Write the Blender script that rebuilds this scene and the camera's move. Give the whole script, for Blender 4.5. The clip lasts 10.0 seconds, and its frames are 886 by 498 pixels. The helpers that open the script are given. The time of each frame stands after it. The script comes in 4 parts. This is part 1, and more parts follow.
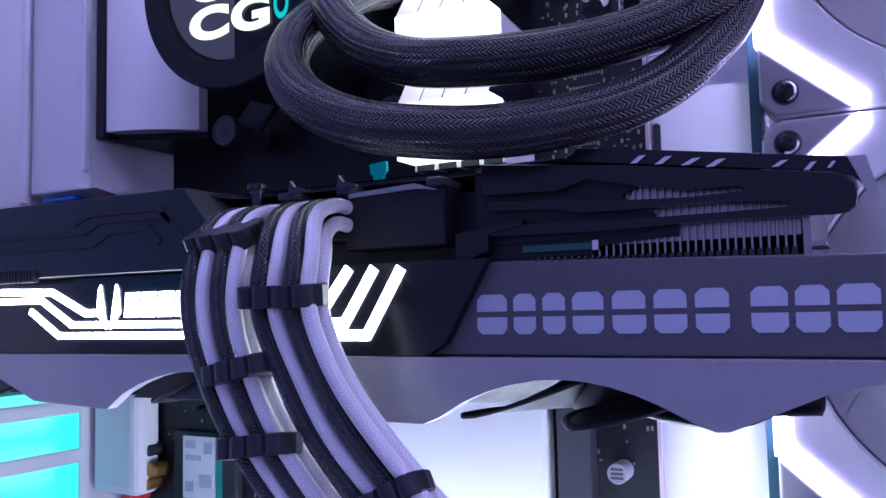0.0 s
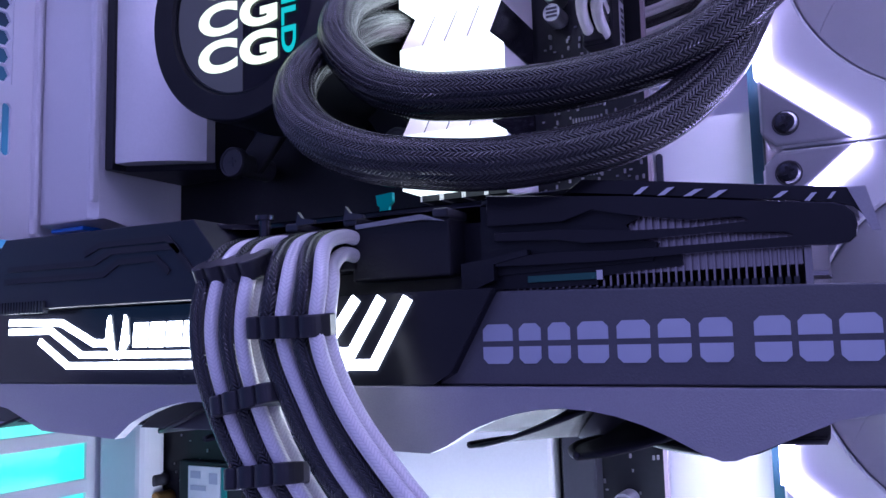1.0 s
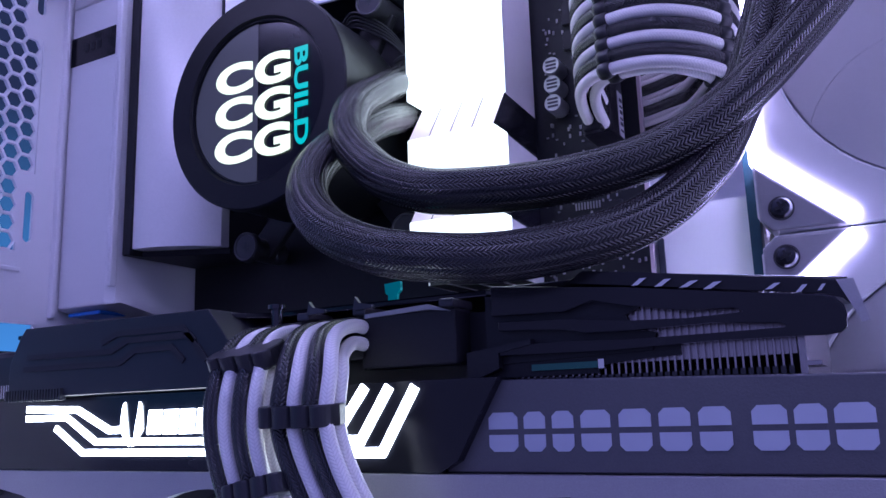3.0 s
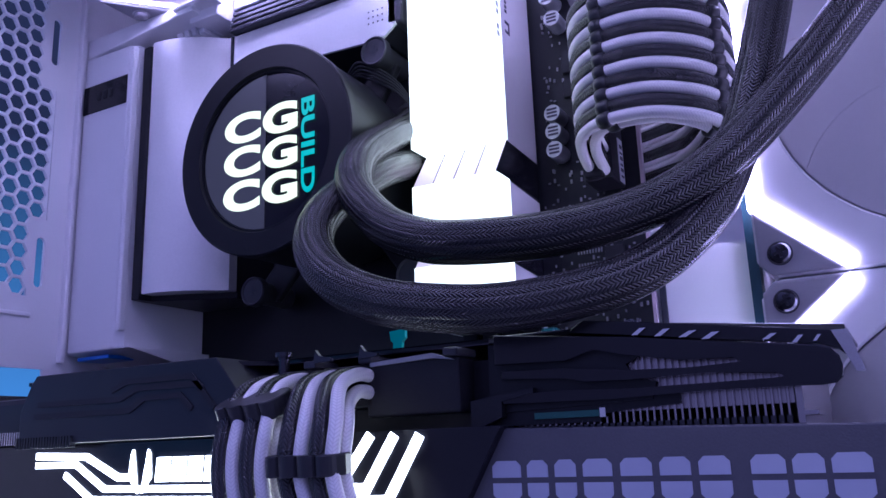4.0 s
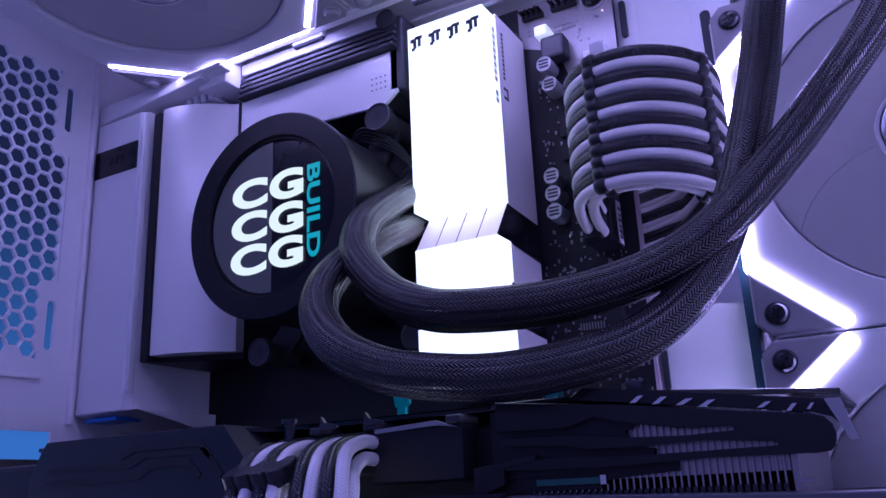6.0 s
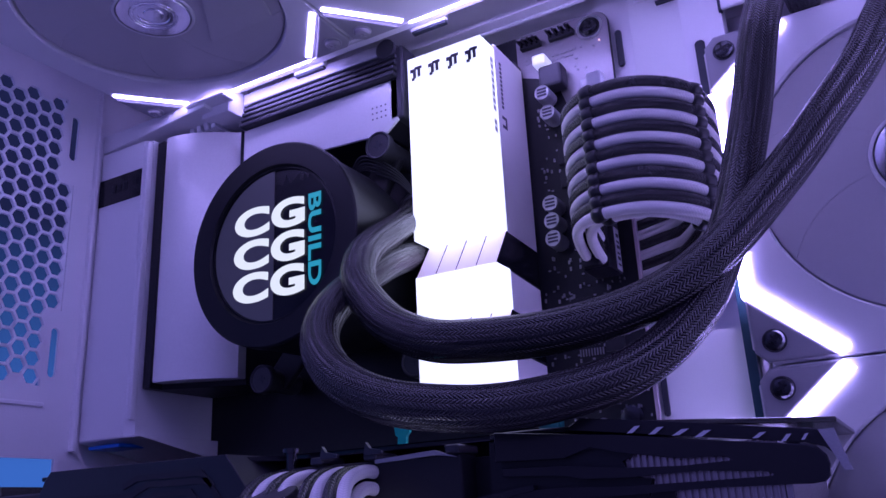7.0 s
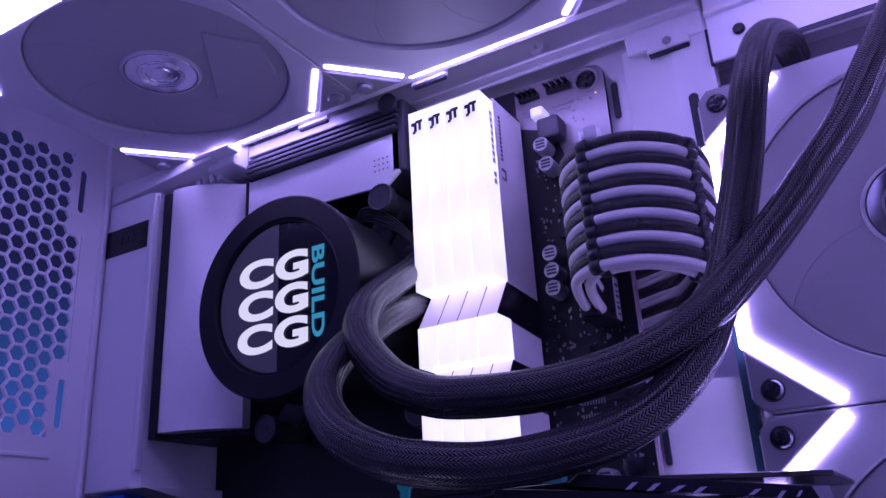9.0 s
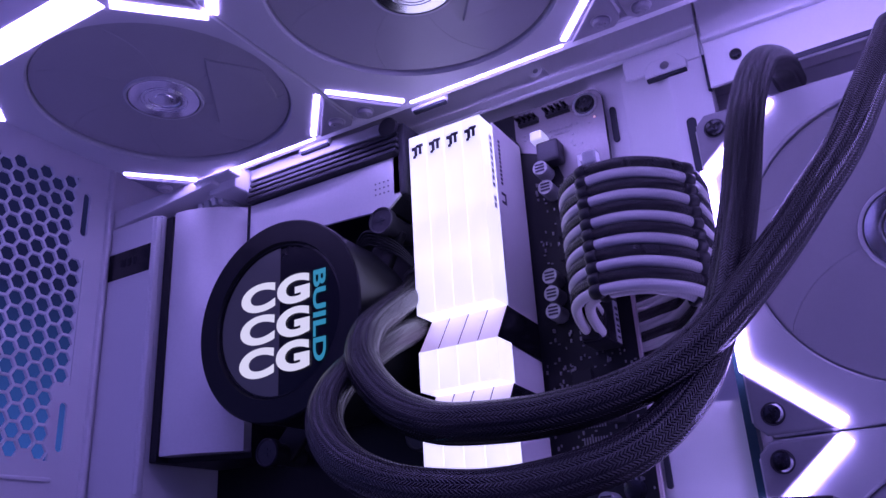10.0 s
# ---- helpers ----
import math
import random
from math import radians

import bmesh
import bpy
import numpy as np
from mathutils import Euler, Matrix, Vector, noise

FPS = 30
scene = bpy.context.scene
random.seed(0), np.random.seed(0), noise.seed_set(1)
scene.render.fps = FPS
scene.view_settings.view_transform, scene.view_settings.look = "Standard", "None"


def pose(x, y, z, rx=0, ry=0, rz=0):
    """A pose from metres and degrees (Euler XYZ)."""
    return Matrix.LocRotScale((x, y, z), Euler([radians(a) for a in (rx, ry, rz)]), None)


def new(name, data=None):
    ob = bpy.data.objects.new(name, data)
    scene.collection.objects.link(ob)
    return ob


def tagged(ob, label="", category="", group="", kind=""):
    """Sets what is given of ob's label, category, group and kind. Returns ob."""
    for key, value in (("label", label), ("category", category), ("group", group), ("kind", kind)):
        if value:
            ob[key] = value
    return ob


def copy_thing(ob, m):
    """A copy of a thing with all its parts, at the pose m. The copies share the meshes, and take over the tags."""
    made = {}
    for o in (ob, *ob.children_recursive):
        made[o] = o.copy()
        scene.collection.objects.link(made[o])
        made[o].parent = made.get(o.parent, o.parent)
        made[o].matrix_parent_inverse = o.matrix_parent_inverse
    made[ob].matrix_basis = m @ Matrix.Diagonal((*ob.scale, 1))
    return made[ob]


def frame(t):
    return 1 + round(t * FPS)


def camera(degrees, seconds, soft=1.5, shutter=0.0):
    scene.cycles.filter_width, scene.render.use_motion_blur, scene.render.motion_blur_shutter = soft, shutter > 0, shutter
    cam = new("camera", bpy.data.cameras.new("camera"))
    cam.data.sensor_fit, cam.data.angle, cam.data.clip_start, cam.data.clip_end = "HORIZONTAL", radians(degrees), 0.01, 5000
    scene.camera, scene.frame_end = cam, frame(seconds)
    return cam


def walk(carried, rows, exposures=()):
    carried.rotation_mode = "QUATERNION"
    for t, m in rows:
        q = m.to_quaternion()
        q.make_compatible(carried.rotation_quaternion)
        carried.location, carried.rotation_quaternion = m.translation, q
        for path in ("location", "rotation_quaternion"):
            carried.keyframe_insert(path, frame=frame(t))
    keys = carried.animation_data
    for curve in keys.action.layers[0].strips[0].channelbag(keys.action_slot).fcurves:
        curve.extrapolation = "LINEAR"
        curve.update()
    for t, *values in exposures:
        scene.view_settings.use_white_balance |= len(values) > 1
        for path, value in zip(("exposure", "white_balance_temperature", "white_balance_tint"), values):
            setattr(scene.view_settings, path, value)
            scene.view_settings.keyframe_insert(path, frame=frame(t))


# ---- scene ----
cam = camera(56.66, 10.0)
# seconds, x, y, z, yaw, pitch, roll
ROWS = [
    (0.0, 0.2220, -0.2682, 0.1175, 27.82, 4.18, 1.30),
    (0.5, 0.2222, -0.2695, 0.1176, 27.94, 5.08, 1.36),
    (1.0, 0.2226, -0.2705, 0.1178, 28.08, 6.14, 1.43),
    (1.5, 0.2233, -0.2717, 0.1184, 28.24, 7.31, 1.51),
    (2.0, 0.2244, -0.2731, 0.1192, 28.42, 8.51, 1.61),
    (2.5, 0.2257, -0.2745, 0.1201, 28.65, 9.75, 1.71),
    (4.0, 0.2303, -0.2805, 0.1241, 29.38, 13.47, 2.06),
    (4.5, 0.2314, -0.2819, 0.1250, 29.54, 14.42, 2.15),
    (5.0, 0.2324, -0.2832, 0.1260, 29.67, 15.27, 2.28),
    (5.5, 0.2335, -0.2845, 0.1271, 29.81, 16.00, 2.42),
    (7.0, 0.2376, -0.2886, 0.1301, 30.20, 18.07, 2.74),
    (7.5, 0.2389, -0.2898, 0.1311, 30.33, 18.70, 2.82),
    (8.0, 0.2402, -0.2908, 0.1321, 30.50, 19.37, 2.91),
    (8.5, 0.2413, -0.2917, 0.1329, 30.62, 19.99, 2.98),
    (9.0, 0.2422, -0.2932, 0.1336, 30.71, 20.64, 3.11),
    (9.5, 0.2428, -0.2944, 0.1345, 30.74, 21.24, 3.17),
    (10.0, 0.2435, -0.2957, 0.1354, 30.76, 21.81, 3.25),
]
EXPOSURES = [(0.0, 0.93, 5550, 2.0), (2.5, 0.88, 5500, 2.0), (4.0, 0.76, 5450, 3.0), (5.5, 0.27, 5050, 14.0), (7.0, 0.05, 5150, 42.0), (10.0, -0.26, 5200, 61.0)]
walk(cam, [(t, pose(x, y, z, 90 + pitch, roll, yaw)) for t, x, y, z, yaw, pitch, roll in ROWS], EXPOSURES)

# ---- world and large lights ----
world = bpy.data.worlds.new("dim_room")
scene.world = world
world.use_nodes = True
wn = world.node_tree.nodes
wl = world.node_tree.links
bg = wn["Background"]
wtc = wn.new("ShaderNodeTexCoord")
wsep = wn.new("ShaderNodeSeparateXYZ")
wramp = wn.new("ShaderNodeValToRGB")
wl.new(wtc.outputs["Generated"], wsep.inputs[0])
wl.new(wsep.outputs["Z"], wramp.inputs[0])
wramp.color_ramp.elements[0].color = (0.20, 0.178, 0.42, 1)
wramp.color_ramp.elements[1].color = (0.72, 0.63, 1.75, 1)
mid = wramp.color_ramp.elements.new(0.30)
mid.color = (0.31, 0.275, 0.69, 1)
wl.new(wramp.outputs[0], bg.inputs[0])
WORLD = 0.46
bg.inputs[1].default_value = WORLD
LED = 15.5          # fan light strips
RAM_GLOW = 1.08     # memory light bars
LOGO_GLOW = 7.0    # lit panel of the graphics card
LED_TINT = (0.64, 0.52, 1.0)


# ---- materials ----
def mat(name, color, rough=0.5, metal=0.0, grain=0.0, grain_scale=400.0, bump=0.0, spec=0.5, coat=0.0, stain=0.06):
    m = bpy.data.materials.new(name)
    m.use_nodes = True
    nt = m.node_tree
    b = nt.nodes["Principled BSDF"]
    b.inputs["Roughness"].default_value = rough
    b.inputs["Metallic"].default_value = metal
    b.inputs["Specular IOR Level"].default_value = spec
    b.inputs["Coat Weight"].default_value = coat
    tc = nt.nodes.new("ShaderNodeTexCoord")
    n1 = nt.nodes.new("ShaderNodeTexNoise")
    n1.inputs["Scale"].default_value = grain_scale
    n1.inputs["Detail"].default_value = 4
    n2 = nt.nodes.new("ShaderNodeTexNoise")
    n2.inputs["Scale"].default_value = 22
    n2.inputs["Detail"].default_value = 5
    for n in (n1, n2):
        nt.links.new(tc.outputs["Object"], n.inputs["Vector"])
    mix = nt.nodes.new("ShaderNodeMath")
    mix.operation = "MULTIPLY_ADD"
    mix.inputs[1].default_value = grain
    nt.links.new(n1.outputs[0], mix.inputs[0])
    m2 = nt.nodes.new("ShaderNodeMath")
    m2.operation = "MULTIPLY_ADD"
    m2.inputs[1].default_value = stain
    m2.inputs[2].default_value = 1.0 - 0.5 * stain - 0.5 * grain
    nt.links.new(n2.outputs[0], m2.inputs[0])
    nt.links.new(m2.outputs[0], mix.inputs[2])
    rgb = nt.nodes.new("ShaderNodeVectorMath")
    rgb.operation = "SCALE"
    rgb.inputs[0].default_value = color
    nt.links.new(mix.outputs[0], rgb.inputs["Scale"])
    nt.links.new(rgb.outputs[0], b.inputs["Base Color"])
    rr = nt.nodes.new("ShaderNodeMath")
    rr.operation = "MULTIPLY_ADD"
    rr.inputs[1].default_value = 0.16
    rr.inputs[2].default_value = max(0.02, rough - 0.08)
    nt.links.new(n2.outputs[0], rr.inputs[0])
    nt.links.new(rr.outputs[0], b.inputs["Roughness"])
    if bump:
        bp = nt.nodes.new("ShaderNodeBump")
        bp.inputs["Strength"].default_value = bump
        bp.inputs["Distance"].default_value = 0.0003
        nt.links.new(n1.outputs[0], bp.inputs["Height"])
        nt.links.new(bp.outputs[0], b.inputs["Normal"])
    return m


def glow(name, color, strength, mottled=0.0):
    m = bpy.data.materials.new(name)
    m.use_nodes = True
    nt = m.node_tree
    b = nt.nodes["Principled BSDF"]
    b.inputs["Base Color"].default_value = (0.7, 0.7, 0.72, 1)
    b.inputs["Roughness"].default_value = 0.35
    b.inputs["Emission Color"].default_value = (*color, 1)
    b.inputs["Emission Strength"].default_value = strength
    if mottled:
        tc = nt.nodes.new("ShaderNodeTexCoord")
        n = nt.nodes.new("ShaderNodeTexNoise")
        n.inputs["Scale"].default_value = 70
        n.inputs["Detail"].default_value = 1
        nt.links.new(tc.outputs["Object"], n.inputs["Vector"])
        ma = nt.nodes.new("ShaderNodeMath")
        ma.operation = "MULTIPLY_ADD"
        ma.inputs[1].default_value = strength * mottled * 2
        ma.inputs[2].default_value = strength * (1 - mottled)
        nt.links.new(n.outputs[0], ma.inputs[0])
        nt.links.new(ma.outputs[0], b.inputs["Emission Strength"])
    return m


def braid(name, dark, light, column, pitch, rough=0.45, depth=0.00035, spec=0.5, wear=0.25):
    """Woven sleeve: columns of short slanted strands that lean to and fro, like a herringbone, with painted shade
    between them.
    """
    m = bpy.data.materials.new(name)
    m.use_nodes = True
    nt = m.node_tree
    L = nt.links
    b = nt.nodes["Principled BSDF"]
    b.inputs["Specular IOR Level"].default_value = spec
    uv = nt.nodes.new("ShaderNodeUVMap")
    sep = nt.nodes.new("ShaderNodeSeparateXYZ")
    L.new(uv.outputs[0], sep.inputs[0])

    def op(kind, *args):
        n = nt.nodes.new("ShaderNodeMath")
        n.operation = kind
        for k, v in enumerate(args):
            if isinstance(v, (int, float)):
                n.inputs[k].default_value = v
            else:
                L.new(v, n.inputs[k])
        return n.outputs[0]

    u = op("DIVIDE", sep.outputs[0], column)
    v = op("DIVIDE", sep.outputs[1], pitch)
    across = op("FRACT", u)
    side = op("MULTIPLY_ADD", op("MODULO", op("FLOOR", u), 2.0), 2.0, -1.0)
    lean = op("MULTIPLY", op("MULTIPLY", op("SUBTRACT", across, 0.5), side), 1.25)
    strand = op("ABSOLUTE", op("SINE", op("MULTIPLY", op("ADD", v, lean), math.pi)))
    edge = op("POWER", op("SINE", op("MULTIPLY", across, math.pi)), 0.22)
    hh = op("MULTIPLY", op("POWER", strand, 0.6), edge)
    tc = nt.nodes.new("ShaderNodeTexCoord")
    no = nt.nodes.new("ShaderNodeTexNoise")
    no.inputs["Scale"].default_value = 90
    no.inputs["Detail"].default_value = 5
    L.new(tc.outputs["Object"], no.inputs["Vector"])
    # low spots of the weave get the dark colour, as crevice shade
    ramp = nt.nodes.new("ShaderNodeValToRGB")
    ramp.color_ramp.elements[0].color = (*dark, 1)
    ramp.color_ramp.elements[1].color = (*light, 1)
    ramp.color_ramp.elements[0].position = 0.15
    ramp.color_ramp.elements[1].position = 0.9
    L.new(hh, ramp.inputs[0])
    shade = nt.nodes.new("ShaderNodeVectorMath")
    shade.operation = "SCALE"
    L.new(ramp.outputs[0], shade.inputs[0])
    L.new(op("MULTIPLY_ADD", no.outputs[0], 2 * wear, 1.0 - wear), shade.inputs["Scale"])
    L.new(shade.outputs[0], b.inputs["Base Color"])
    L.new(op("MULTIPLY_ADD", no.outputs[0], 0.2, rough - 0.1), b.inputs["Roughness"])
    bp = nt.nodes.new("ShaderNodeBump")
    bp.inputs["Strength"].default_value = 0.9
    bp.inputs["Distance"].default_value = depth
    L.new(hh, bp.inputs["Height"])
    L.new(bp.outputs[0], b.inputs["Normal"])
    return m


M_WHITE = mat("white_powder_coat", (0.83, 0.82, 0.84), 0.42, grain=0.05, grain_scale=1500, bump=0.12)
M_FANW = mat("white_fan_plastic", (0.64, 0.63, 0.66), 0.45, grain=0.04, grain_scale=1200, bump=0.05)
M_BLADE = mat("greyish_blade_plastic", (0.42, 0.41, 0.43), 0.36, grain=0.05, grain_scale=900, bump=0.04, stain=0.12)
M_CORNER = mat("grey_corner_plastic", (0.34, 0.33, 0.36), 0.5, grain=0.1, grain_scale=900, stain=0.15)
M_PAD = mat("grey_screw_pad", (0.30, 0.29, 0.32), 0.5, stain=0.2)
M_SILVER = mat("brushed_silver", (0.86, 0.85, 0.86), 0.36, metal=0.25, grain=0.10, grain_scale=900, bump=0.05)
M_IOW = mat("matt_white_cover", (0.77, 0.77, 0.80), 0.5, grain=0.05, grain_scale=900, bump=0.05)
M_BLACK = mat("black_plastic", (0.016, 0.016, 0.022), 0.42, grain=0.3, grain_scale=1500, bump=0.15, spec=0.28)
M_GLOSS = mat("gloss_black", (0.011, 0.011, 0.016), 0.18, grain=0.1, stain=0.2, spec=0.34)
M_DARK = mat("dark_anodised", (0.045, 0.045, 0.058), 0.4, metal=0.3, grain=0.2, grain_scale=1200, bump=0.08)
M_PLATE = mat("dark_grey_plate", (0.095, 0.094, 0.106), 0.42, grain=0.25, grain_scale=2200, bump=0.25)
M_SHROUD = mat("grey_satin_shroud", (0.36, 0.35, 0.375), 0.38, metal=0.35, grain=0.25, grain_scale=2600, bump=0.25)
M_PCB = mat("black_circuit_board", (0.013, 0.014, 0.018), 0.4, grain=0.5, grain_scale=500, stain=0.3, spec=0.26)
M_PCBG = mat("silk_grey_board", (0.25, 0.235, 0.25), 0.34, metal=0.4, grain=0.2, grain_scale=700, stain=0.2)
M_CHROME = mat("chrome", (0.80, 0.80, 0.82), 0.12, metal=1.0, stain=0.1)
M_HUB = mat("turned_hub_metal", (0.86, 0.86, 0.88), 0.15, metal=1.0, stain=0.1)
hn = M_HUB.node_tree
hub_tangent = hn.nodes.new("ShaderNodeTangent")
hub_tangent.direction_type, hub_tangent.axis = "RADIAL", "Z"
hn.links.new(hub_tangent.outputs[0], hn.nodes["Principled BSDF"].inputs["Tangent"])
hn.nodes["Principled BSDF"].inputs["Anisotropic"].default_value = 0.75
M_STEEL = mat("fin_metal", (0.40, 0.37, 0.39), 0.26, metal=0.9, grain=0.2, grain_scale=700)
M_SCREW = mat("black_screw_steel", (0.06, 0.06, 0.07), 0.25, metal=0.9, stain=0.2)
M_RUBBER = mat("black_rubber", (0.016, 0.016, 0.021), 0.36, grain=0.2, grain_scale=1200, bump=0.1)
M_DRUM = mat("matt_drum_black", (0.007, 0.0075, 0.011), 0.38, grain=0.2, grain_scale=1200, bump=0.08, spec=0.3)
M_INK = mat("dark_ink", (0.05, 0.04, 0.07), 0.5)
M_GREYINK = mat("grey_print", (0.46, 0.48, 0.58), 0.5, grain=0.05)
M_ALU = mat("satin_aluminium", (0.50, 0.50, 0.53), 0.42, metal=0.6, stain=0.2)
M_TRACE = mat("fine_grey_parts", (0.26, 0.25, 0.27), 0.3, metal=0.5, grain=0.4, grain_scale=800)
M_TEAL = mat("teal_solder_mask", (0.02, 0.22, 0.20), 0.4, stain=0.3)
M_GOLD = mat("gold_cap", (0.42, 0.24, 0.08), 0.4, metal=0.8)
M_RED = mat("red_plug", (0.55, 0.02, 0.04), 0.4)
M_HOLE = mat("dark_gap", (0.03, 0.035, 0.05), 0.6)
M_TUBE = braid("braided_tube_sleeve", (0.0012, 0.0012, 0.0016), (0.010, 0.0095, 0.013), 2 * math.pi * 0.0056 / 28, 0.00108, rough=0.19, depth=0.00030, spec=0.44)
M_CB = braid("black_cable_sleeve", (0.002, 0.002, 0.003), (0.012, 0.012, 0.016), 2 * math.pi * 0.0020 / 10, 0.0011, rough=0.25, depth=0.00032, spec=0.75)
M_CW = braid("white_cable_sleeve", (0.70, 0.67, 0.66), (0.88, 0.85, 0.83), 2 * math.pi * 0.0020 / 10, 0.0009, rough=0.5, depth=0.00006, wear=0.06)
M_LED = glow("fan_light_strip", LED_TINT, LED)
M_RAM = glow("memory_light_bar", (0.94, 0.975, 0.96), RAM_GLOW, 0.30)
M_LOGO = glow("lit_panel", (0.93, 0.90, 1.0), LOGO_GLOW)
M_SCR = glow("screen_text", (0.90, 0.95, 0.72), 0.85)
M_SCRT = glow("screen_teal", (0.03, 0.40, 0.40), 0.75)
M_SCRB = glow("screen_dark_field", (0.045, 0.042, 0.072), 0.42)
M_OUT = glow("blue_outside_glow", (0.06, 0.20, 0.50), 0.19)
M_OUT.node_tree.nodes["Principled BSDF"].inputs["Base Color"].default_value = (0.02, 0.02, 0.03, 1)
# room light painted as emission on the sheet, fading with height
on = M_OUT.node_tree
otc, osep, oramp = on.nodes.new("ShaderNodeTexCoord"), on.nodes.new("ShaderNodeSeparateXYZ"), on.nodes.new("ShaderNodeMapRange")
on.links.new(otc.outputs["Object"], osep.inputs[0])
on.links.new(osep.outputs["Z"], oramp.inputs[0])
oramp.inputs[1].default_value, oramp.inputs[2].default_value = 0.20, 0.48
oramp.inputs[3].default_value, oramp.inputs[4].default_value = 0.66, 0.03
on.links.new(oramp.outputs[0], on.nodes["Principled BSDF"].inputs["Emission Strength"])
for q in (M_SCR, M_SCRT, M_SCRB):
    q.node_tree.nodes["Principled BSDF"].inputs["Base Color"].default_value = (0.02, 0.02, 0.025, 1)
M_OUTT = glow("turquoise_glow_sheet", (0.03, 0.82, 0.56), 0.52)
M_SIGNAL = glow("signal_lamp", (1.0, 0.45, 0.22), 1.3)
M_WLAMP = glow("white_chip", (0.95, 0.95, 1.0), 0.5)


# ---- helpers ----
def link(name, bm, material, parent=None, label="", smooth=False):
    me = bpy.data.meshes.new(name)
    bmesh.ops.recalc_face_normals(bm, faces=bm.faces)
    bm.to_mesh(me)
    bm.free()
    me.materials.append(material)
    if smooth:
        for p in me.polygons:
            p.use_smooth = True
        me.set_sharp_from_angle(angle=0.6)
    ob = new(name, me)
    if parent:
        ob.parent = parent
    if label:
        ob["label"] = label
    return ob


part = link


def thing(name, label, category, group="", kind="", at=(0, 0, 0)):
    e = new(name)
    e.empty_display_size = 0.01
    e.location = at
    return tagged(e, label, category, group, kind)


def box(bm, x0, x1, y0, y1, z0, z1, bev=0.0, seg=2, m=None):
    co = [(x, y, z) for x in (x0, x1) for y in (y0, y1) for z in (z0, z1)]
    vs = [bm.verts.new(m @ Vector(c) if m else c) for c in co]
    fs = [bm.faces.new([vs[i] for i in f]) for f in ((0, 1, 3, 2), (4, 6, 7, 5), (0, 4, 5, 1), (2, 3, 7, 6), (0, 2, 6, 4), (1, 5, 7, 3))]
    if bev:
        es = {e for f in fs for e in f.edges}
        bmesh.ops.bevel(bm, geom=list(es), offset=bev, segments=seg, affect="EDGES", profile=0.5)
    return bm


def prism(bm, pts, lo, hi, plane="xz", bev=0.0, m=None):
    """A flat outline pushed from lo to hi along the axis across its plane."""
    def co(a, b, c):
        v = {"xz": (a, c, b), "xy": (a, b, c), "yz": (c, a, b)}[plane]
        return m @ Vector(v) if m else v
    a = [bm.verts.new(co(p[0], p[1], lo)) for p in pts]
    b = [bm.verts.new(co(p[0], p[1], hi)) for p in pts]
    n = len(pts)
    fs = [bm.faces.new(a), bm.faces.new(b[::-1])] + [bm.faces.new((a[i], b[i], b[(i + 1) % n], a[(i + 1) % n])) for i in range(n)]
    if bev:
        es = {e for f in fs[:2] for e in f.edges}
        bmesh.ops.bevel(bm, geom=list(es), offset=bev, segments=2, affect="EDGES", profile=0.5)
    return bm


def lathe(bm, prof, n=32, m=None):
    """Profile of (radius, height) turned about z."""
    rings = []
    for r, hgt in prof:
        if r < 1e-6:
            v = Vector((0, 0, hgt))
            rings.append([bm.verts.new(m @ v if m else v)])
        else:
            ring = []
            for i in range(n):
                v = Vector((r * math.cos(2 * math.pi * i / n), r * math.sin(2 * math.pi * i / n), hgt))
                ring.append(bm.verts.new(m @ v if m else v))
            rings.append(ring)
    for a, b in zip(rings, rings[1:]):
        for i in range(n):
            j = (i + 1) % n
            if len(a) == 1 and len(b) == 1:
                continue
            if len(a) == 1:
                bm.faces.new((a[0], b[i], b[j]))
            elif len(b) == 1:
                bm.faces.new((a[i], b[0], a[j]))
            else:
                bm.faces.new((a[i], b[i], b[j], a[j]))
    return bm


def spline(pts, res=10):
    p = [Vector(q) for q in pts]
    p = [p[0] * 2 - p[1]] + p + [p[-1] * 2 - p[-2]]
    out = []
    for i in range(1, len(p) - 2):
        for k in range(res):
            t = k / res
            a, b, c, d = p[i - 1:i + 3]
            out.append(0.5 * (2 * b + (c - a) * t + (2 * a - 5 * b + 4 * c - d) * t * t + (3 * b - a - 3 * c + d) * t ** 3))
    out.append(p[-2])
    return out


def sweep(bm, pts, r, seg=16, res=10):
    """A round bar along a smooth line, with a uv map in metres (round, along)."""
    line = spline(pts, res)
    uvl = bm.loops.layers.uv.verify()
    tang = [(line[min(i + 1, len(line) - 1)] - line[max(i - 1, 0)]).normalized() for i in range(len(line))]
    nrm = tang[0].orthogonal().normalized()
    rings, lens, s = [], [], 0.0
    for i, (p, t) in enumerate(zip(line, tang)):
        nrm = (nrm - t * nrm.dot(t)).normalized()
        bi = t.cross(nrm)
        if i:
            s += (p - line[i - 1]).length
        lens.append(s)
        rings.append([bm.verts.new(p + (nrm * math.cos(a) + bi * math.sin(a)) * r) for a in (2 * math.pi * k / seg for k in range(seg))])
    circ = 2 * math.pi * r
    for i in range(len(rings) - 1):
        for k in range(seg):
            j = (k + 1) % seg
            f = bm.faces.new((rings[i][k], rings[i][j], rings[i + 1][j], rings[i + 1][k]))
            f.smooth = True
            for lp, (u, v) in zip(f.loops, ((k, i), (k + 1, i), (k + 1, i + 1), (k, i + 1))):
                lp[uvl].uv = (circ * u / seg, lens[v])
    bm.faces.new(rings[0][::-1])
    bm.faces.new(rings[-1])
    return bm


def shared(name, me, parent, m=None):
    ob = new(name, me)
    ob.parent = parent
    if m is not None:
        ob.matrix_local = m
    return ob


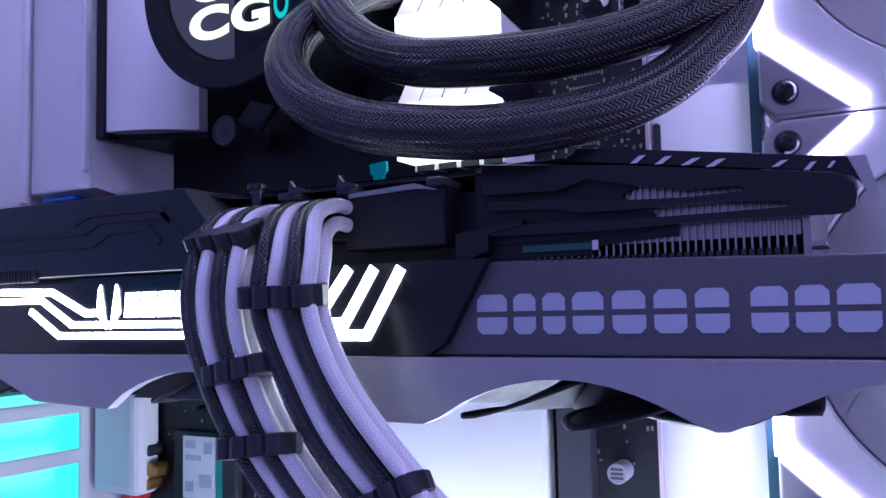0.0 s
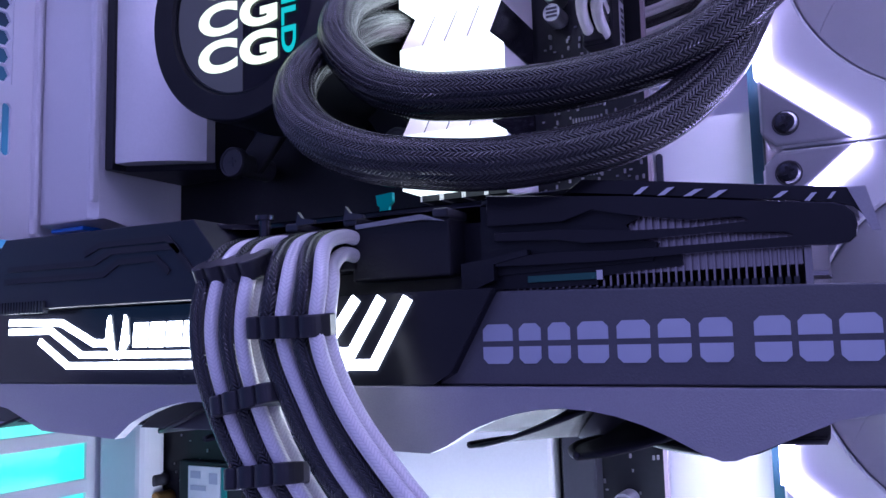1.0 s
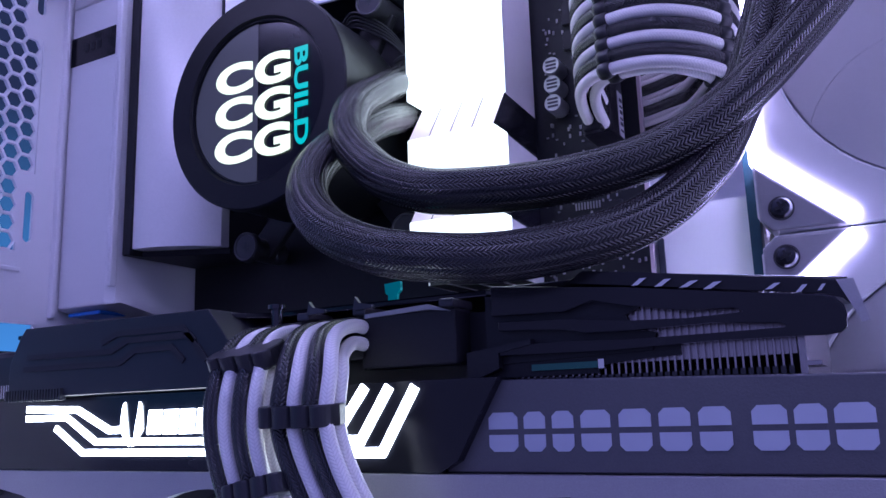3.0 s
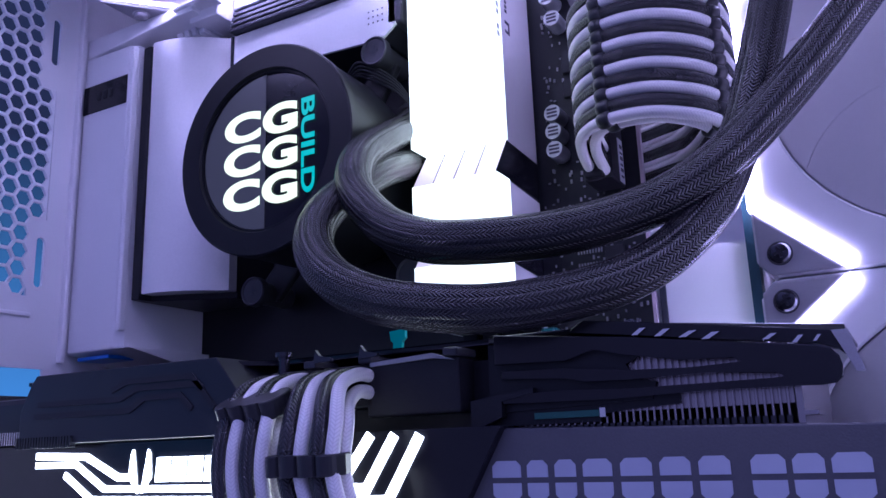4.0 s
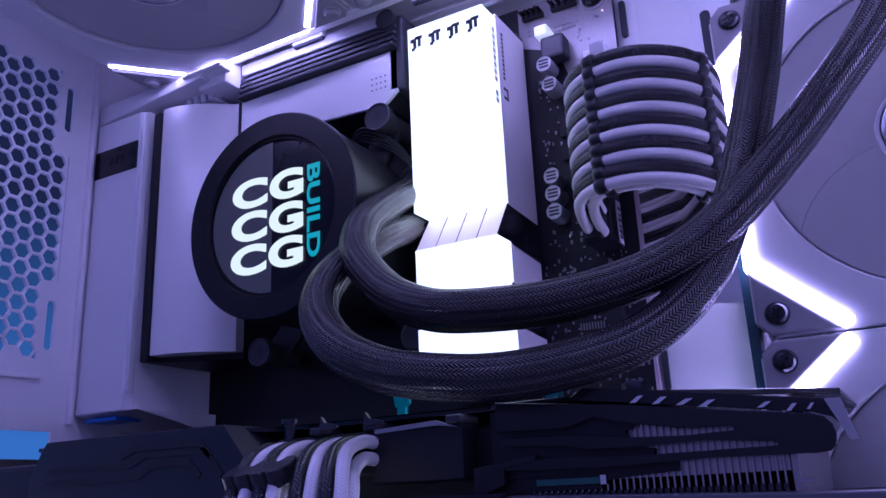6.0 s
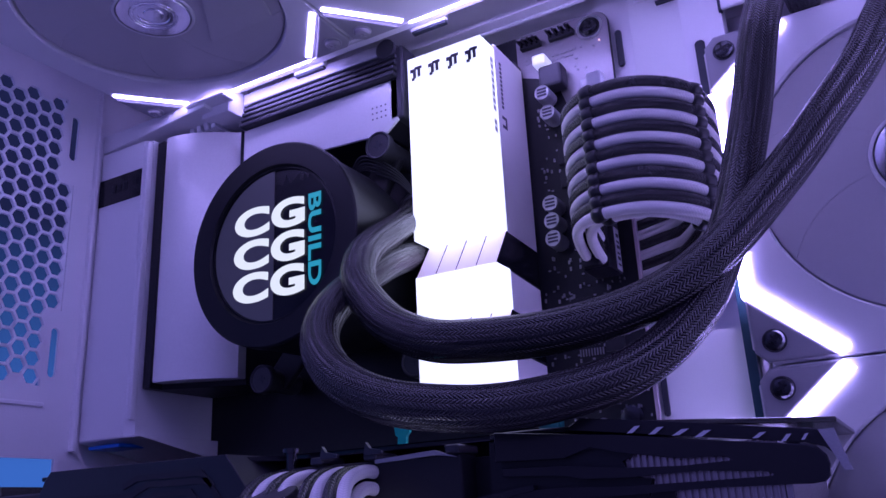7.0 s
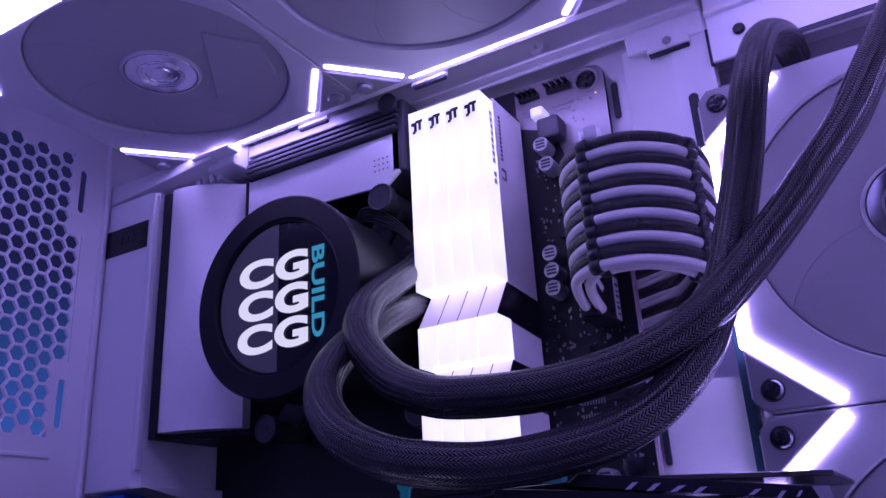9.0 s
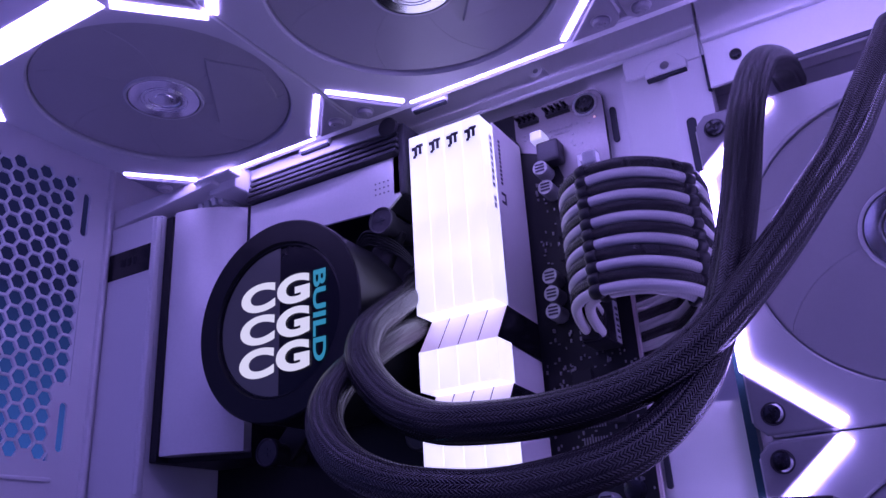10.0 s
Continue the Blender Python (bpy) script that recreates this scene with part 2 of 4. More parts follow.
def mesh(bm, material, smooth=False, name="shape"):
    me = bpy.data.meshes.new(name)
    bmesh.ops.recalc_face_normals(bm, faces=bm.faces)
    bm.to_mesh(me)
    bm.free()
    me.materials.append(material)
    if smooth:
        for p in me.polygons:
            p.use_smooth = True
    return me


B = bmesh.new

# ---- the case: walls, floor, roof, tray ----
XL, XR, YF, YB, ZF, ZT = -0.091, 0.335, -0.20, 0.010, -0.010, 0.352

bm = B()
# tray behind the board, with two upright cable slots and a long opening beside the board
box(bm, XL, 0.160, YB, YB + 0.0015, ZF, ZT)
box(bm, 0.150, 0.1925, YB - 0.004, YB - 0.0025, 0.285, ZT)
prism(bm, [(0.1650, 0.0059), (0.1870, -0.0048), (0.2018, -0.0048), (0.2018, 0.0059)], 0.2700, 0.3288, "xy")
box(bm, 0.150, 0.1925, YB - 0.004, YB - 0.0025, ZF, 0.188)
box(bm, 0.160, XR, YB + 0.045, YB + 0.047, ZF, ZT)
box(bm, 0.192, 0.1935, YB - 0.004, YB + 0.045, ZF, ZT)
box(bm, 0.1945, XR, YB + 0.004, YB + 0.006, 0.2935, ZT)
tray = tagged(link("wall_back", bm, M_WHITE), "white powder-coated motherboard tray with cable slots", "wall", kind="structure")

bm = B()
for x, w, z0, z1, y in ((0.1600, 0.0013, 0.3010, 0.3150, 0.0045), (0.1925, 0.0019, 0.2730, 0.2929, -0.0053), (0.1600, 0.0011, 0.161, 0.1765, 0.0045)):
    ends = [(x + w * math.cos(a), (z1 if math.sin(a) > 0 else z0) + w * math.sin(a) * (0.95 if math.sin(a) > 0 else 1)) for a in [math.pi * (k + 0.5) / 6 for k in range(12)]]
    prism(bm, ends, y, y + 0.0011, "xz")
part("cable_slot", bm, M_HOLE, tray, "dark upright slot")
bm = B()
box(bm, 0.1905, 0.1938, -0.0035, 0.0035, 0.0, 0.285)
part("gap_strip", bm, mat("dark_teal_edge", (0.02, 0.07, 0.09), 0.4), tray, "dark teal strip beside the fans")

# top rail with tabs
bm = B()
box(bm, XL, XR, -0.0400, 0.0095, 0.3485, 0.352)
box(bm, -0.0230, XR, -0.0405, -0.0385, 0.3240, 0.3485, 0.0006)
box(bm, -0.0230, XR, -0.0385, -0.0340, 0.3240, 0.3256, 0.0005)
box(bm, XL, 0.2010, -0.0050, -0.0035, 0.3290, 0.3485, 0.0005)
box(bm, 0.2022, XR, -0.0070, -0.0055, 0.3035, 0.3485, 0.0006)
box(bm, 0.2022, XR, -0.0100, -0.0070, 0.3235, 0.3255, 0.0005)
box(bm, 0.0640, 0.2010, -0.0110, -0.0050, 0.3300, 0.3316, 0.0005)
rail = tagged(link("top_rail", bm, M_WHITE), "white steel rail under the roof with folded tabs", "rail", kind="structure")
for x, y, z in ((0.0924, -0.0320, 0.3262), (0.1868, -0.0056, 0.3196), (0.0300, -0.0320, 0.3262)):
    bm = B()
    prism(bm, [(x - 0.0085, z - 0.0030), (x + 0.0085, z - 0.0030), (x + 0.0085, z + 0.0005), (x + 0.0055, z + 0.0040), (x - 0.0055, z + 0.0040), (x - 0.0085, z + 0.0005)], y - 0.0014, y + 0.0014, "xz", 0.0005)
    t = part("tab", bm, M_WHITE, rail)
    bm = B()
    box(bm, x - 0.0080, x + 0.0080, y - 0.0010, y + 0.0014, z - 0.0043, z - 0.0031, 0.0002)
    part("tab_slot", bm, M_HOLE, t, "dark slot under the tab")
    bm = B()
    lathe(bm, [(0, 0), (0.0018, 0), (0.0018, 0.0006), (0, 0.0007)], 16, Matrix.Translation((x, y - 0.0014, z)) @ pose(0, 0, 0, 90))
    part("rivet", bm, M_CHROME, t)
bm = B()
box(bm, 0.1700, 0.2010, -0.0056, -0.0036, 0.3195, 0.3290, 0.0005)
part("tab_plate", bm, M_WHITE, rail)
bm = B()
box(bm, 0.2012, 0.2024, -0.0066, -0.0040, 0.3033, 0.3190)
part("slit", bm, M_HOLE, rail, "narrow dark slit beside the plate")
bm = B()
lathe(bm, [(0.0023, 0), (0.0023, 0.0010), (0.0016, 0.0018), (0, 0.0019)], 20, Matrix.Translation((0.2136, -0.0070, 0.3140)) @ pose(0, 0, 0, 90))
part("screw", bm, M_SCREW, rail, "dark screw", True)
bm = B()
box(bm, 0.2330, 0.2720, -0.0074, -0.0069, 0.3040, 0.3062, 0.0002)
part("slot", bm, M_HOLE, rail, "long dark slot")
bm = B()
lathe(bm, [(0.0012, 0.0), (0.0012, 0.007), (0.0030, 0.007), (0.0034, 0.004), (0.0034, 0.0)], 20, Matrix.Translation((0.1340, -0.0046, 0.3355)) @ pose(0, 0, 0, 90))
part("standoff_post", bm, M_WHITE, rail, smooth=True)

bm = B()
box(bm, XL - 0.002, XR + 0.002, YF, YB + 0.05, ZT, ZT + 0.002)
tagged(link("ceiling", bm, M_WHITE), "white steel roof of the case", "roof", kind="structure")
bm = B()
box(bm, XL - 0.002, XR + 0.002, YF, YB + 0.05, ZF - 0.002, ZF)
tagged(link("floor", bm, M_WHITE), "white steel floor of the case", "floor", kind="structure")
bm = B()
box(bm, XR, XR + 0.002, YF, YB + 0.05, ZF, ZT)
tagged(link("wall_front", bm, M_WHITE), "white front end of the case", "wall", kind="structure")


# rear wall with honeycomb vent: a sheet pierced by real six-sided holes
def honeycomb(y0, z0, z1, y1, pitch, hole, extra):
    bm = B()
    dy, dz = pitch * math.sqrt(3) / 2, pitch
    key = {}

    def vert(x, y, z):
        k = (round(x, 5), round(y, 5), round(z, 5))
        if k not in key:
            key[k] = bm.verts.new((x, y, z))
        return key[k]
    hexes = []
    ro = pitch / math.sqrt(3)
    n = int((z1 - z0) / dz + 0.001)
    for c in range(int((y1 - y0) / dy)):
        cy = y1 - ro - dy * c
        for r in range(n):
            if c % 2 == 0 or r < n - 1:
                hexes.append((cy, z0 + dz * (r + 0.5 + 0.5 * (c % 2))))
        if c % 2:
            for zz, up in ((z0, 0.5), (z0 + n * dz, -0.5)):
                bm.faces.new([vert(XL, cy + ro, zz), vert(XL, cy + ro / 2, zz + up * dz), vert(XL, cy - ro / 2, zz + up * dz), vert(XL, cy - ro, zz)])
    # the column that reaches out between the slots
    cy = y1 - ro + dy
    rows = [z0 + dz * (r + 1.0) for r in range(n - 1) if extra[0] < z0 + dz * (r + 1.0) < extra[1]]
    hexes += [(cy, cz) for cz in rows]
    edge_y = cy + ro
    for r in range(n - 1):
        cz = z0 + dz * (r + 1.0)
        near = [(cy - ro / 2, cz - dz / 2), (cy - ro, cz), (cy - ro / 2, cz + dz / 2)]
        if cz in rows:
            bm.faces.new([vert(XL, cy + ro / 2, cz - dz / 2), vert(XL, edge_y, cz - dz / 2), vert(XL, edge_y, cz)])
            bm.faces.new([vert(XL, edge_y, cz), vert(XL, edge_y, cz + dz / 2), vert(XL, cy + ro / 2, cz + dz / 2)])
        else:
            bm.faces.new([vert(XL, *c) for c in near])
    for cy, cz in hexes:
        ro, ri = pitch / math.sqrt(3), hole / math.sqrt(3)
        for k in range(6):
            a, b = math.radians(60 * k), math.radians(60 * k + 60)
            o = [(cy + ro * math.cos(q), cz + ro * math.sin(q)) for q in (a, b)]
            i = [(cy + ri * math.cos(q), cz + ri * math.sin(q)) for q in (a, b)]
            f1 = [vert(XL, *o[0]), vert(XL, *o[1]), vert(XL, *i[1]), vert(XL, *i[0])]
            bm.faces.new(f1)
            bm.faces.new([vert(XL, *i[0]), vert(XL, *i[1]), vert(XL - 0.0016, *i[1]), vert(XL - 0.0016, *i[0])])
    return bm


GY0, GY1, GZ0, GZ1 = -0.187, -0.0665, 0.1925, 0.1925 + 18 * 0.0077
HOLES = (0.2300, 0.2920)
bm = honeycomb(GY0, GZ0, GZ1, GY1, 0.0077, 0.0065, HOLES)
rear = tagged(link("wall_rear", bm, M_WHITE), "white rear panel with a honeycomb vent", "wall", kind="structure")
bm = B()
X0, X1 = XL - 0.0015, XL
box(bm, X0, X1, -0.0560, YB, 0.150, GZ0)
box(bm, X0, X1, YF, -0.0560, 0.1620, GZ0)
box(bm, X0, X1, YF, YB, GZ1, ZT)
box(bm, X0, X1, YF, GY0, GZ0, GZ1)
LOW, HIGH = 0.22715, 0.28875
box(bm, X0, X1, -0.0665, -0.0634, GZ0, LOW)
box(bm, X0, X1, -0.0665, -0.0634, HIGH, GZ1)
box(bm, X0, X1, -0.0594, YB, GZ0, GZ1)
box(bm, X0, X1, -0.0634, -0.0594, GZ0, 0.1968)
box(bm, X0, X1, -0.0634, -0.0594, 0.2190, LOW)
box(bm, X0, X1, -0.0634, -0.0594, HIGH, 0.3010)
box(bm, X0, X1, -0.0634, -0.0594, 0.3240, GZ1)
# round ends of the two slots
for zc, up in ((0.1968, 1), (0.2190, -1), (0.3010, 1), (0.3240, -1)):
    for side in (-1, 1):
        arc = [(-0.0614 + side * 0.0020 * math.cos(a), zc + up * 0.0020 * (1 - math.sin(a))) for a in [math.pi / 2 * k / 6 for k in range(7)]]
        prism(bm, [(-0.0614 + side * 0.0020, zc)] + arc, X0, X1, "yz")
# folded edge towards the board and bars between the card slots
box(bm, XL, XL + 0.0030, -0.0500, -0.0480, 0.165, ZT, 0.0005)
for k in range(6):
    box(bm, X0 + 0.0003, XL + 0.001, -0.0750, -0.0190, 0.0115 + 0.0214 * k, 0.0175 + 0.0214 * k, 0.0005)
box(bm, X0, X1, -0.019, YB, ZF, 0.150)
box(bm, X0, X1, YF, -0.075, ZF, 0.140)
part("sheet", bm, M_WHITE, rear)
bm = B()
box(bm, XL, XL + 0.001, -0.1600, -0.0640, 0.1835, 0.1855, 0.0005)
part("folded_lip", bm, M_WHITE, rear)

# the view out of the openings: flat sheets that glow in place of lit surroundings
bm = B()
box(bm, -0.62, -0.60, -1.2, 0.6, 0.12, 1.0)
tagged(link("backdrop", bm, M_OUT), "glowing blue sheet standing for the lit room behind the vent", "backdrop", kind="structure")
# small self-lit sheet close behind the slots, stands for the turquoise light
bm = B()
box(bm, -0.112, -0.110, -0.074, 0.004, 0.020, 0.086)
tagged(link("backdrop", bm, M_OUTT), "glowing turquoise sheet in place of light behind the card slots", "backdrop", kind="structure")


# ---- fans ----
def build_fan(screw_mat, seat_mat, shift=(0.0, 0.0), roof=False):
    """A square light-edged fan, 120 mm, that faces +z; its neighbours sit along x."""
    f = thing("case_fan", "white square case fan with glowing white edge strips", "fan", "case fans")
    n = 64
    h = 0.0597
    bm = B()

    def sq(a):
        c, s = math.cos(a), math.sin(a)
        k = h / max(abs(c), abs(s))
        return c * k, s * k
    rings = []
    for rad, z in ((None, -0.025), (None, -0.0008), (None, 0.0), (0.0513, 0.0), (0.0506, -0.0010), (0.0506, -0.025)):
        ring = []
        for i in range(n):
            a = 2 * math.pi * (i + 0.5) / n
            x, y = sq(a) if rad is None else (shift[0] + rad * math.cos(a), shift[1] + rad * math.sin(a))
            if z == 0.0 and rad is None:
                x, y = x * 0.99, y * 0.99
            ring.append(bm.verts.new((x, y, z)))
        rings.append(ring)
    for a, b in zip(rings, rings[1:]):
        for i in range(n):
            j = (i + 1) % n
            bm.faces.new((a[i], a[j], b[j], b[i]))
    part("frame", bm, M_FANW, f)
    # light strips: two straight ones and four across the corners
    STRIP = 0.0345 if roof else 0.0372
    for s in (-1, 1):
        bm = B()
        box(bm, -STRIP, STRIP, *sorted((s * (0.0515 if roof and s > 0 else 0.0592 if roof else 0.0562), s * 0.0604)), -0.0045, 0.0003 if roof else 0.0009, 0.0001)
        part("light_strip", bm, M_LED, f, "glowing white strip")
        for q in (-1, 1):
            bm = B()
            a, b2 = Vector((s * 0.0578, q * 0.0325)), Vector((s * 0.0360, q * 0.0570))
            if roof and q > 0:
                a, b2 = Vector((s * 0.0590, 0.0285)), Vector((s * 0.0370, 0.0515))
            d = (b2 - a).normalized()
            nn = Vector((-d.y, d.x))
            w = 0.0011 if roof and q < 0 else 0.0020
            prism(bm, [a + nn * w, b2 + nn * w, b2 - nn * w, a - nn * w], -0.002, 0.0004 if roof else 0.0010, "xy")
            part("light_strip", bm, M_LED, f, "glowing white strip")
            bm = B()
            prism(bm, [(s * 0.0590, q * 0.0350), (s * 0.0590, q * 0.0555), (s * 0.0555, q * 0.0590), (s * 0.0385, q * 0.0590)], -0.001, 0.0013, "xy", 0.0008)
            c = part("corner_plate", bm, M_CORNER, f, "grey corner plate")
            bm = B()
            m = Matrix.Translation((s * 0.0525, q * 0.0525, 0.0013))
            lathe(bm, [(0.0034, 0.0001), (0.0038, 0.0001), (0.0038, -0.0003), (0.0034, -0.0003)], 24, m)
            part("screw_seat", bm, seat_mat, c)
            bm = B()
            lathe(bm, [(0.0033, 0), (0.0033, 0.0010), (0.0027, 0.0018), (0.0012, 0.0022), (0, 0.0022)], 24, m)
            part("screw", bm, screw_mat, c, "round-head screw", True)
            bm = B()
            for rz in (0, 90):
                box(bm, -0.0017, 0.0017, -0.0004, 0.0004, 0.0018, 0.0024, m=m @ pose(0, 0, 0, 0, 0, rz + 20))
            part("cross_slot", bm, M_BLACK if screw_mat is M_SCREW else M_PAD, c)
    mid = Matrix.Translation((shift[0], shift[1], 0))
    bm = B()
    lathe(bm, [(0.0143, -0.006), (0.0143, -0.0018), (0.0138, -0.0011), (0.0094, -0.0009), (0.0091, -0.0014), (0.0088, -0.0009), (0.0080, -0.0009), (0.0077, -0.0014), (0.0074, -0.0009), (0.0062, -0.0009), (0.0060, -0.0014), (0.0040, -0.0014), (0.0037, -0.0010), (0, -0.0009)], 48, mid)
    part("hub_cap", bm, M_HUB, f, "mirror-bright hub cap with rings")
    bm = B()
    lathe(bm, [(0.0160, -0.020), (0.0160, -0.0022), (0.0154, -0.0010), (0.0144, -0.0010)], 48, mid)
    part("hub", bm, M_FANW, f, smooth=True)
    # wide sickle blades that leave only thin seams
    nr, nc = 10, 8
    bm = B()
    grid = []
    for i in range(nr):
        r = 0.0158 + (0.0499 - 0.0158) * i / (nr - 1)
        row = []
        for j in range(nc):
            q = j / (nc - 1)
            a = 2 * math.pi * q * 0.996 / 7 + 0.35 * (i / (nr - 1)) ** 1.5
            row.append(bm.verts.new((r * math.cos(a), r * math.sin(a), -0.0018)))
        grid.append(row)
    for i in range(nr - 1):
        for j in range(nc - 1):
            bm.faces.new((grid[i][j], grid[i + 1][j], grid[i + 1][j + 1], grid[i][j + 1]))
    bm.normal_update()
    bmesh.ops.solidify(bm, geom=bm.faces[:], thickness=0.0007)
    blade_me = mesh(bm, M_BLADE, False, "blade")
    for k in range(7):
        shared("blade", blade_me, f, mid @ pose(0, 0, 0, 0, 0, 360 * k / 7))
    bm = B()
    lathe(bm, [(0.0506, -0.0034), (0, -0.0034), (0, -0.0046), (0.0506, -0.0046)], 48, mid)
    part("back_plate", bm, M_BLADE, f)
    if roof:
        # slanted cover over the motor lead
        bm = B()
        top = [bm.verts.new(c) for c in ((0.0375, 0.0095, -0.0012), (0.0100, -0.0262, -0.0003), (0.0425, -0.0262, -0.0003), (0.0500, -0.0080, -0.0012))]
        low = [bm.verts.new((v.co.x, v.co.y, -0.0026)) for v in top]
        bm.faces.new(top)
        bm.faces.new(low[::-1])
        for k in range(4):
            bm.faces.new((top[k], low[k], low[(k + 1) % 4], top[(k + 1) % 4]))
        bmesh.ops.bevel(bm, geom=bm.edges[:], offset=0.0004, segments=2, affect="EDGES", profile=0.5)
        bmesh.ops.recalc_face_normals(bm, faces=bm.faces[:])
        part("lead_cover", bm, M_BLADE, f, "slanted cover over the motor lead")
    return f


fan = build_fan(M_PAD, M_FANW, (0.0046, -0.0007), True)
FZ = 0.3208
fan.matrix_basis = pose(0.0034, -0.1020, FZ, 180)
for x in (0.1234, 0.2434):
    copy_thing(fan, pose(x, -0.1020, FZ, 180))
# two fans upright beside the board, stacked
upright = build_fan(M_SCREW, M_DARK)
TURNED = pose(0, 0, 0, 90) @ pose(0, 0, 0, 0, 0, 90)
upright.matrix_basis = pose(0.2540, -0.0120, 0.2306) @ TURNED
copy_thing(upright, pose(0.2540, -0.0120, 0.1106) @ TURNED)
# light strip along the foot of the tray, under the card
strip = thing("light_strip", "glowing light strip along the foot of the tray", "light strip")
bm = B()
box(bm, 0.030, 0.188, -0.0300, -0.0260, ZF, ZF + 0.0030, 0.0005)
part("channel", bm, M_WHITE, strip)
bm = B()
box(bm, 0.030, 0.188, -0.0290, -0.0270, ZF + 0.0030, ZF + 0.0045, 0.0003)
part("diffuser", bm, glow("strip_light", (0.84, 0.84, 1.0), 165.0), strip)

# radiator behind the upright fans
rad = thing("radiator", "white radiator behind the upright fans", "radiator")
bm = B()
box(bm, 0.1955, 0.3125, 0.0135, 0.040, 0.02, 0.3130, 0.003)
part("body", bm, M_FANW, rad)

# ---- motherboard ----
ZB0, ZB1, XB0, XB1 = 0.020, 0.3252, -0.087, 0.1578
board = thing("motherboard", "black motherboard with a grey printed corner", "motherboard")
bm = B()
CORNER = [(XB1 - 0.006 + 0.006 * math.cos(a), ZB1 - 0.006 + 0.006 * math.sin(a)) for a in [math.pi / 2 * k / 8 for k in range(9)]]
prism(bm, [(XB0, ZB0), (XB1, ZB0)] + CORNER + [(XB0, ZB1)], 0.0, 0.0016, "xz")
part("circuit_board", bm, M_PCB, board)
bm = B()
prism(bm, [(x - 0.0002, z - 0.0002) for x, z in CORNER] + [(0.117, ZB1 - 0.0002), (0.117, 0.3060), (0.1330, 0.3000), (0.1385, 0.2830), (XB1 - 0.0002, 0.2830)], -0.0004, -0.0001, "xz")
part("printed_corner", bm, M_PCBG, board, "silver-grey printed corner")
bm = B()
box(bm, XB1 - 0.0004, XB1 + 0.0008, -0.0003, 0.0018, ZB0, 0.283)
part("board_edge", bm, mat("pale_board_edge", (0.55, 0.45, 0.5), 0.4), board, "pale cut edge")


def capacitor(x, z, r=0.0032, hgt=0.0085):
    bm = B()
    m = Matrix.Translation((x, -0.0002, z)) @ pose(0, 0, 0, 90)
    lathe(bm, [(r, 0), (r, hgt * 0.12), (r * 0.94, hgt * 0.18), (r, hgt * 0.25), (r, hgt * 0.94), (r * 0.93, hgt), (r * 0.86, hgt), (r * 0.84, hgt - 0.0003), (0, hgt - 0.0003)], 20, m)
    c = part("capacitor", bm, M_ALU, board, "silver can capacitor")
    bm = B()
    for k in range(3):
        box(bm, -r * 0.6, r * 0.6, -r * 0.5 + k * r * 0.42, -r * 0.28 + k * r * 0.42, hgt - 0.0003, hgt, m=m)
    part("print_bar", bm, M_INK, c)


for x, z in ((0.1297, 0.2913), (0.1312, 0.2820), (0.1288, 0.2436), (0.1288, 0.2364), (0.1287, 0.2292), (0.1460, 0.0640), (0.1405, 0.1570)):
    capacitor(x, z, 0.0033)
bm = B()
box(bm, 0.1285, 0.1385, -0.0080, -0.0003, 0.2935, 0.3035, 0.0012)
ind = part("inductor", bm, M_DARK, board, "black square inductor")
bm = B()
box(bm, 0.1268, 0.1325, -0.0092, -0.0003, 0.3040, 0.3088, 0.001)
part("button", bm, M_WLAMP, board, "small lit white button")
bm = B()
box(bm, 0.1444, 0.1504, -0.0030, -0.0003, 0.2888, 0.2948, 0.0003)
sw = part("switch", bm, M_ALU, board, "small square metal switch")
bm = B()
lathe(bm, [(0.0018, 0), (0.0018, 0.0014), (0.0015, 0.0018), (0, 0.0018)], 20, Matrix.Translation((0.1474, -0.0030, 0.2918)) @ pose(0, 0, 0, 90))
part("push_button", bm, M_FANW, sw, "pale round push button", True)
bm = B()
lathe(bm, [(0.0040, 0.0), (0.0056, 0.0), (0.0056, 0.0003), (0.0040, 0.0003)], 32, Matrix.Translation((0.1500, -0.0004, 0.3185)) @ pose(0, 0, 0, 90))
part("solder_ring", bm, M_CHROME, board, "bright ring round the screw")
# pin headers, each a comb of pins in a plastic strip
for x0, x1, z in ((0.1195, 0.1288, 0.3195), (0.1325, 0.1435, 0.3198)):
    bm = B()
    box(bm, x0, x1, -0.0030, -0.0003, z - 0.0024, z + 0.0002, 0.0003)
    hd = part("pin_header", bm, M_BLACK, board, "black pin header")
    bm = B()
    for k in range(4):
        x = x0 + (x1 - x0) * (k + 0.5) / 4
        box(bm, x - 0.0004, x + 0.0004, -0.0085, -0.0003, z - 0.0016, z - 0.0008)
        box(bm, x - 0.0010, x + 0.0010, -0.0062, -0.0029, z - 0.0005, z + 0.0002)
    part("pins", bm, M_SCREW, hd)
bm = B()
lathe(bm, [(0.0045, 0), (0.0045, 0.0004), (0.0036, 0.0005), (0.0036, 0.0016), (0.0028, 0.0026), (0, 0.0028)], 28, Matrix.Translation((0.1500, -0.0003, 0.3185)) @ pose(0, 0, 0, 90))
sc = part("mounting_screw", bm, M_SCREW, board, "dark cross-head screw", True)
bm = B()
for rz in (30, 120):
    box(bm, -0.0018, 0.0018, -0.0004, 0.0004, 0.0022, 0.0031, m=Matrix.Translation((0.1500, -0.0003, 0.3185)) @ pose(0, 0, 0, 90) @ pose(0, 0, 0, 0, 0, rz))
part("cross_slot", bm, M_BLACK, sc)
bm = B()
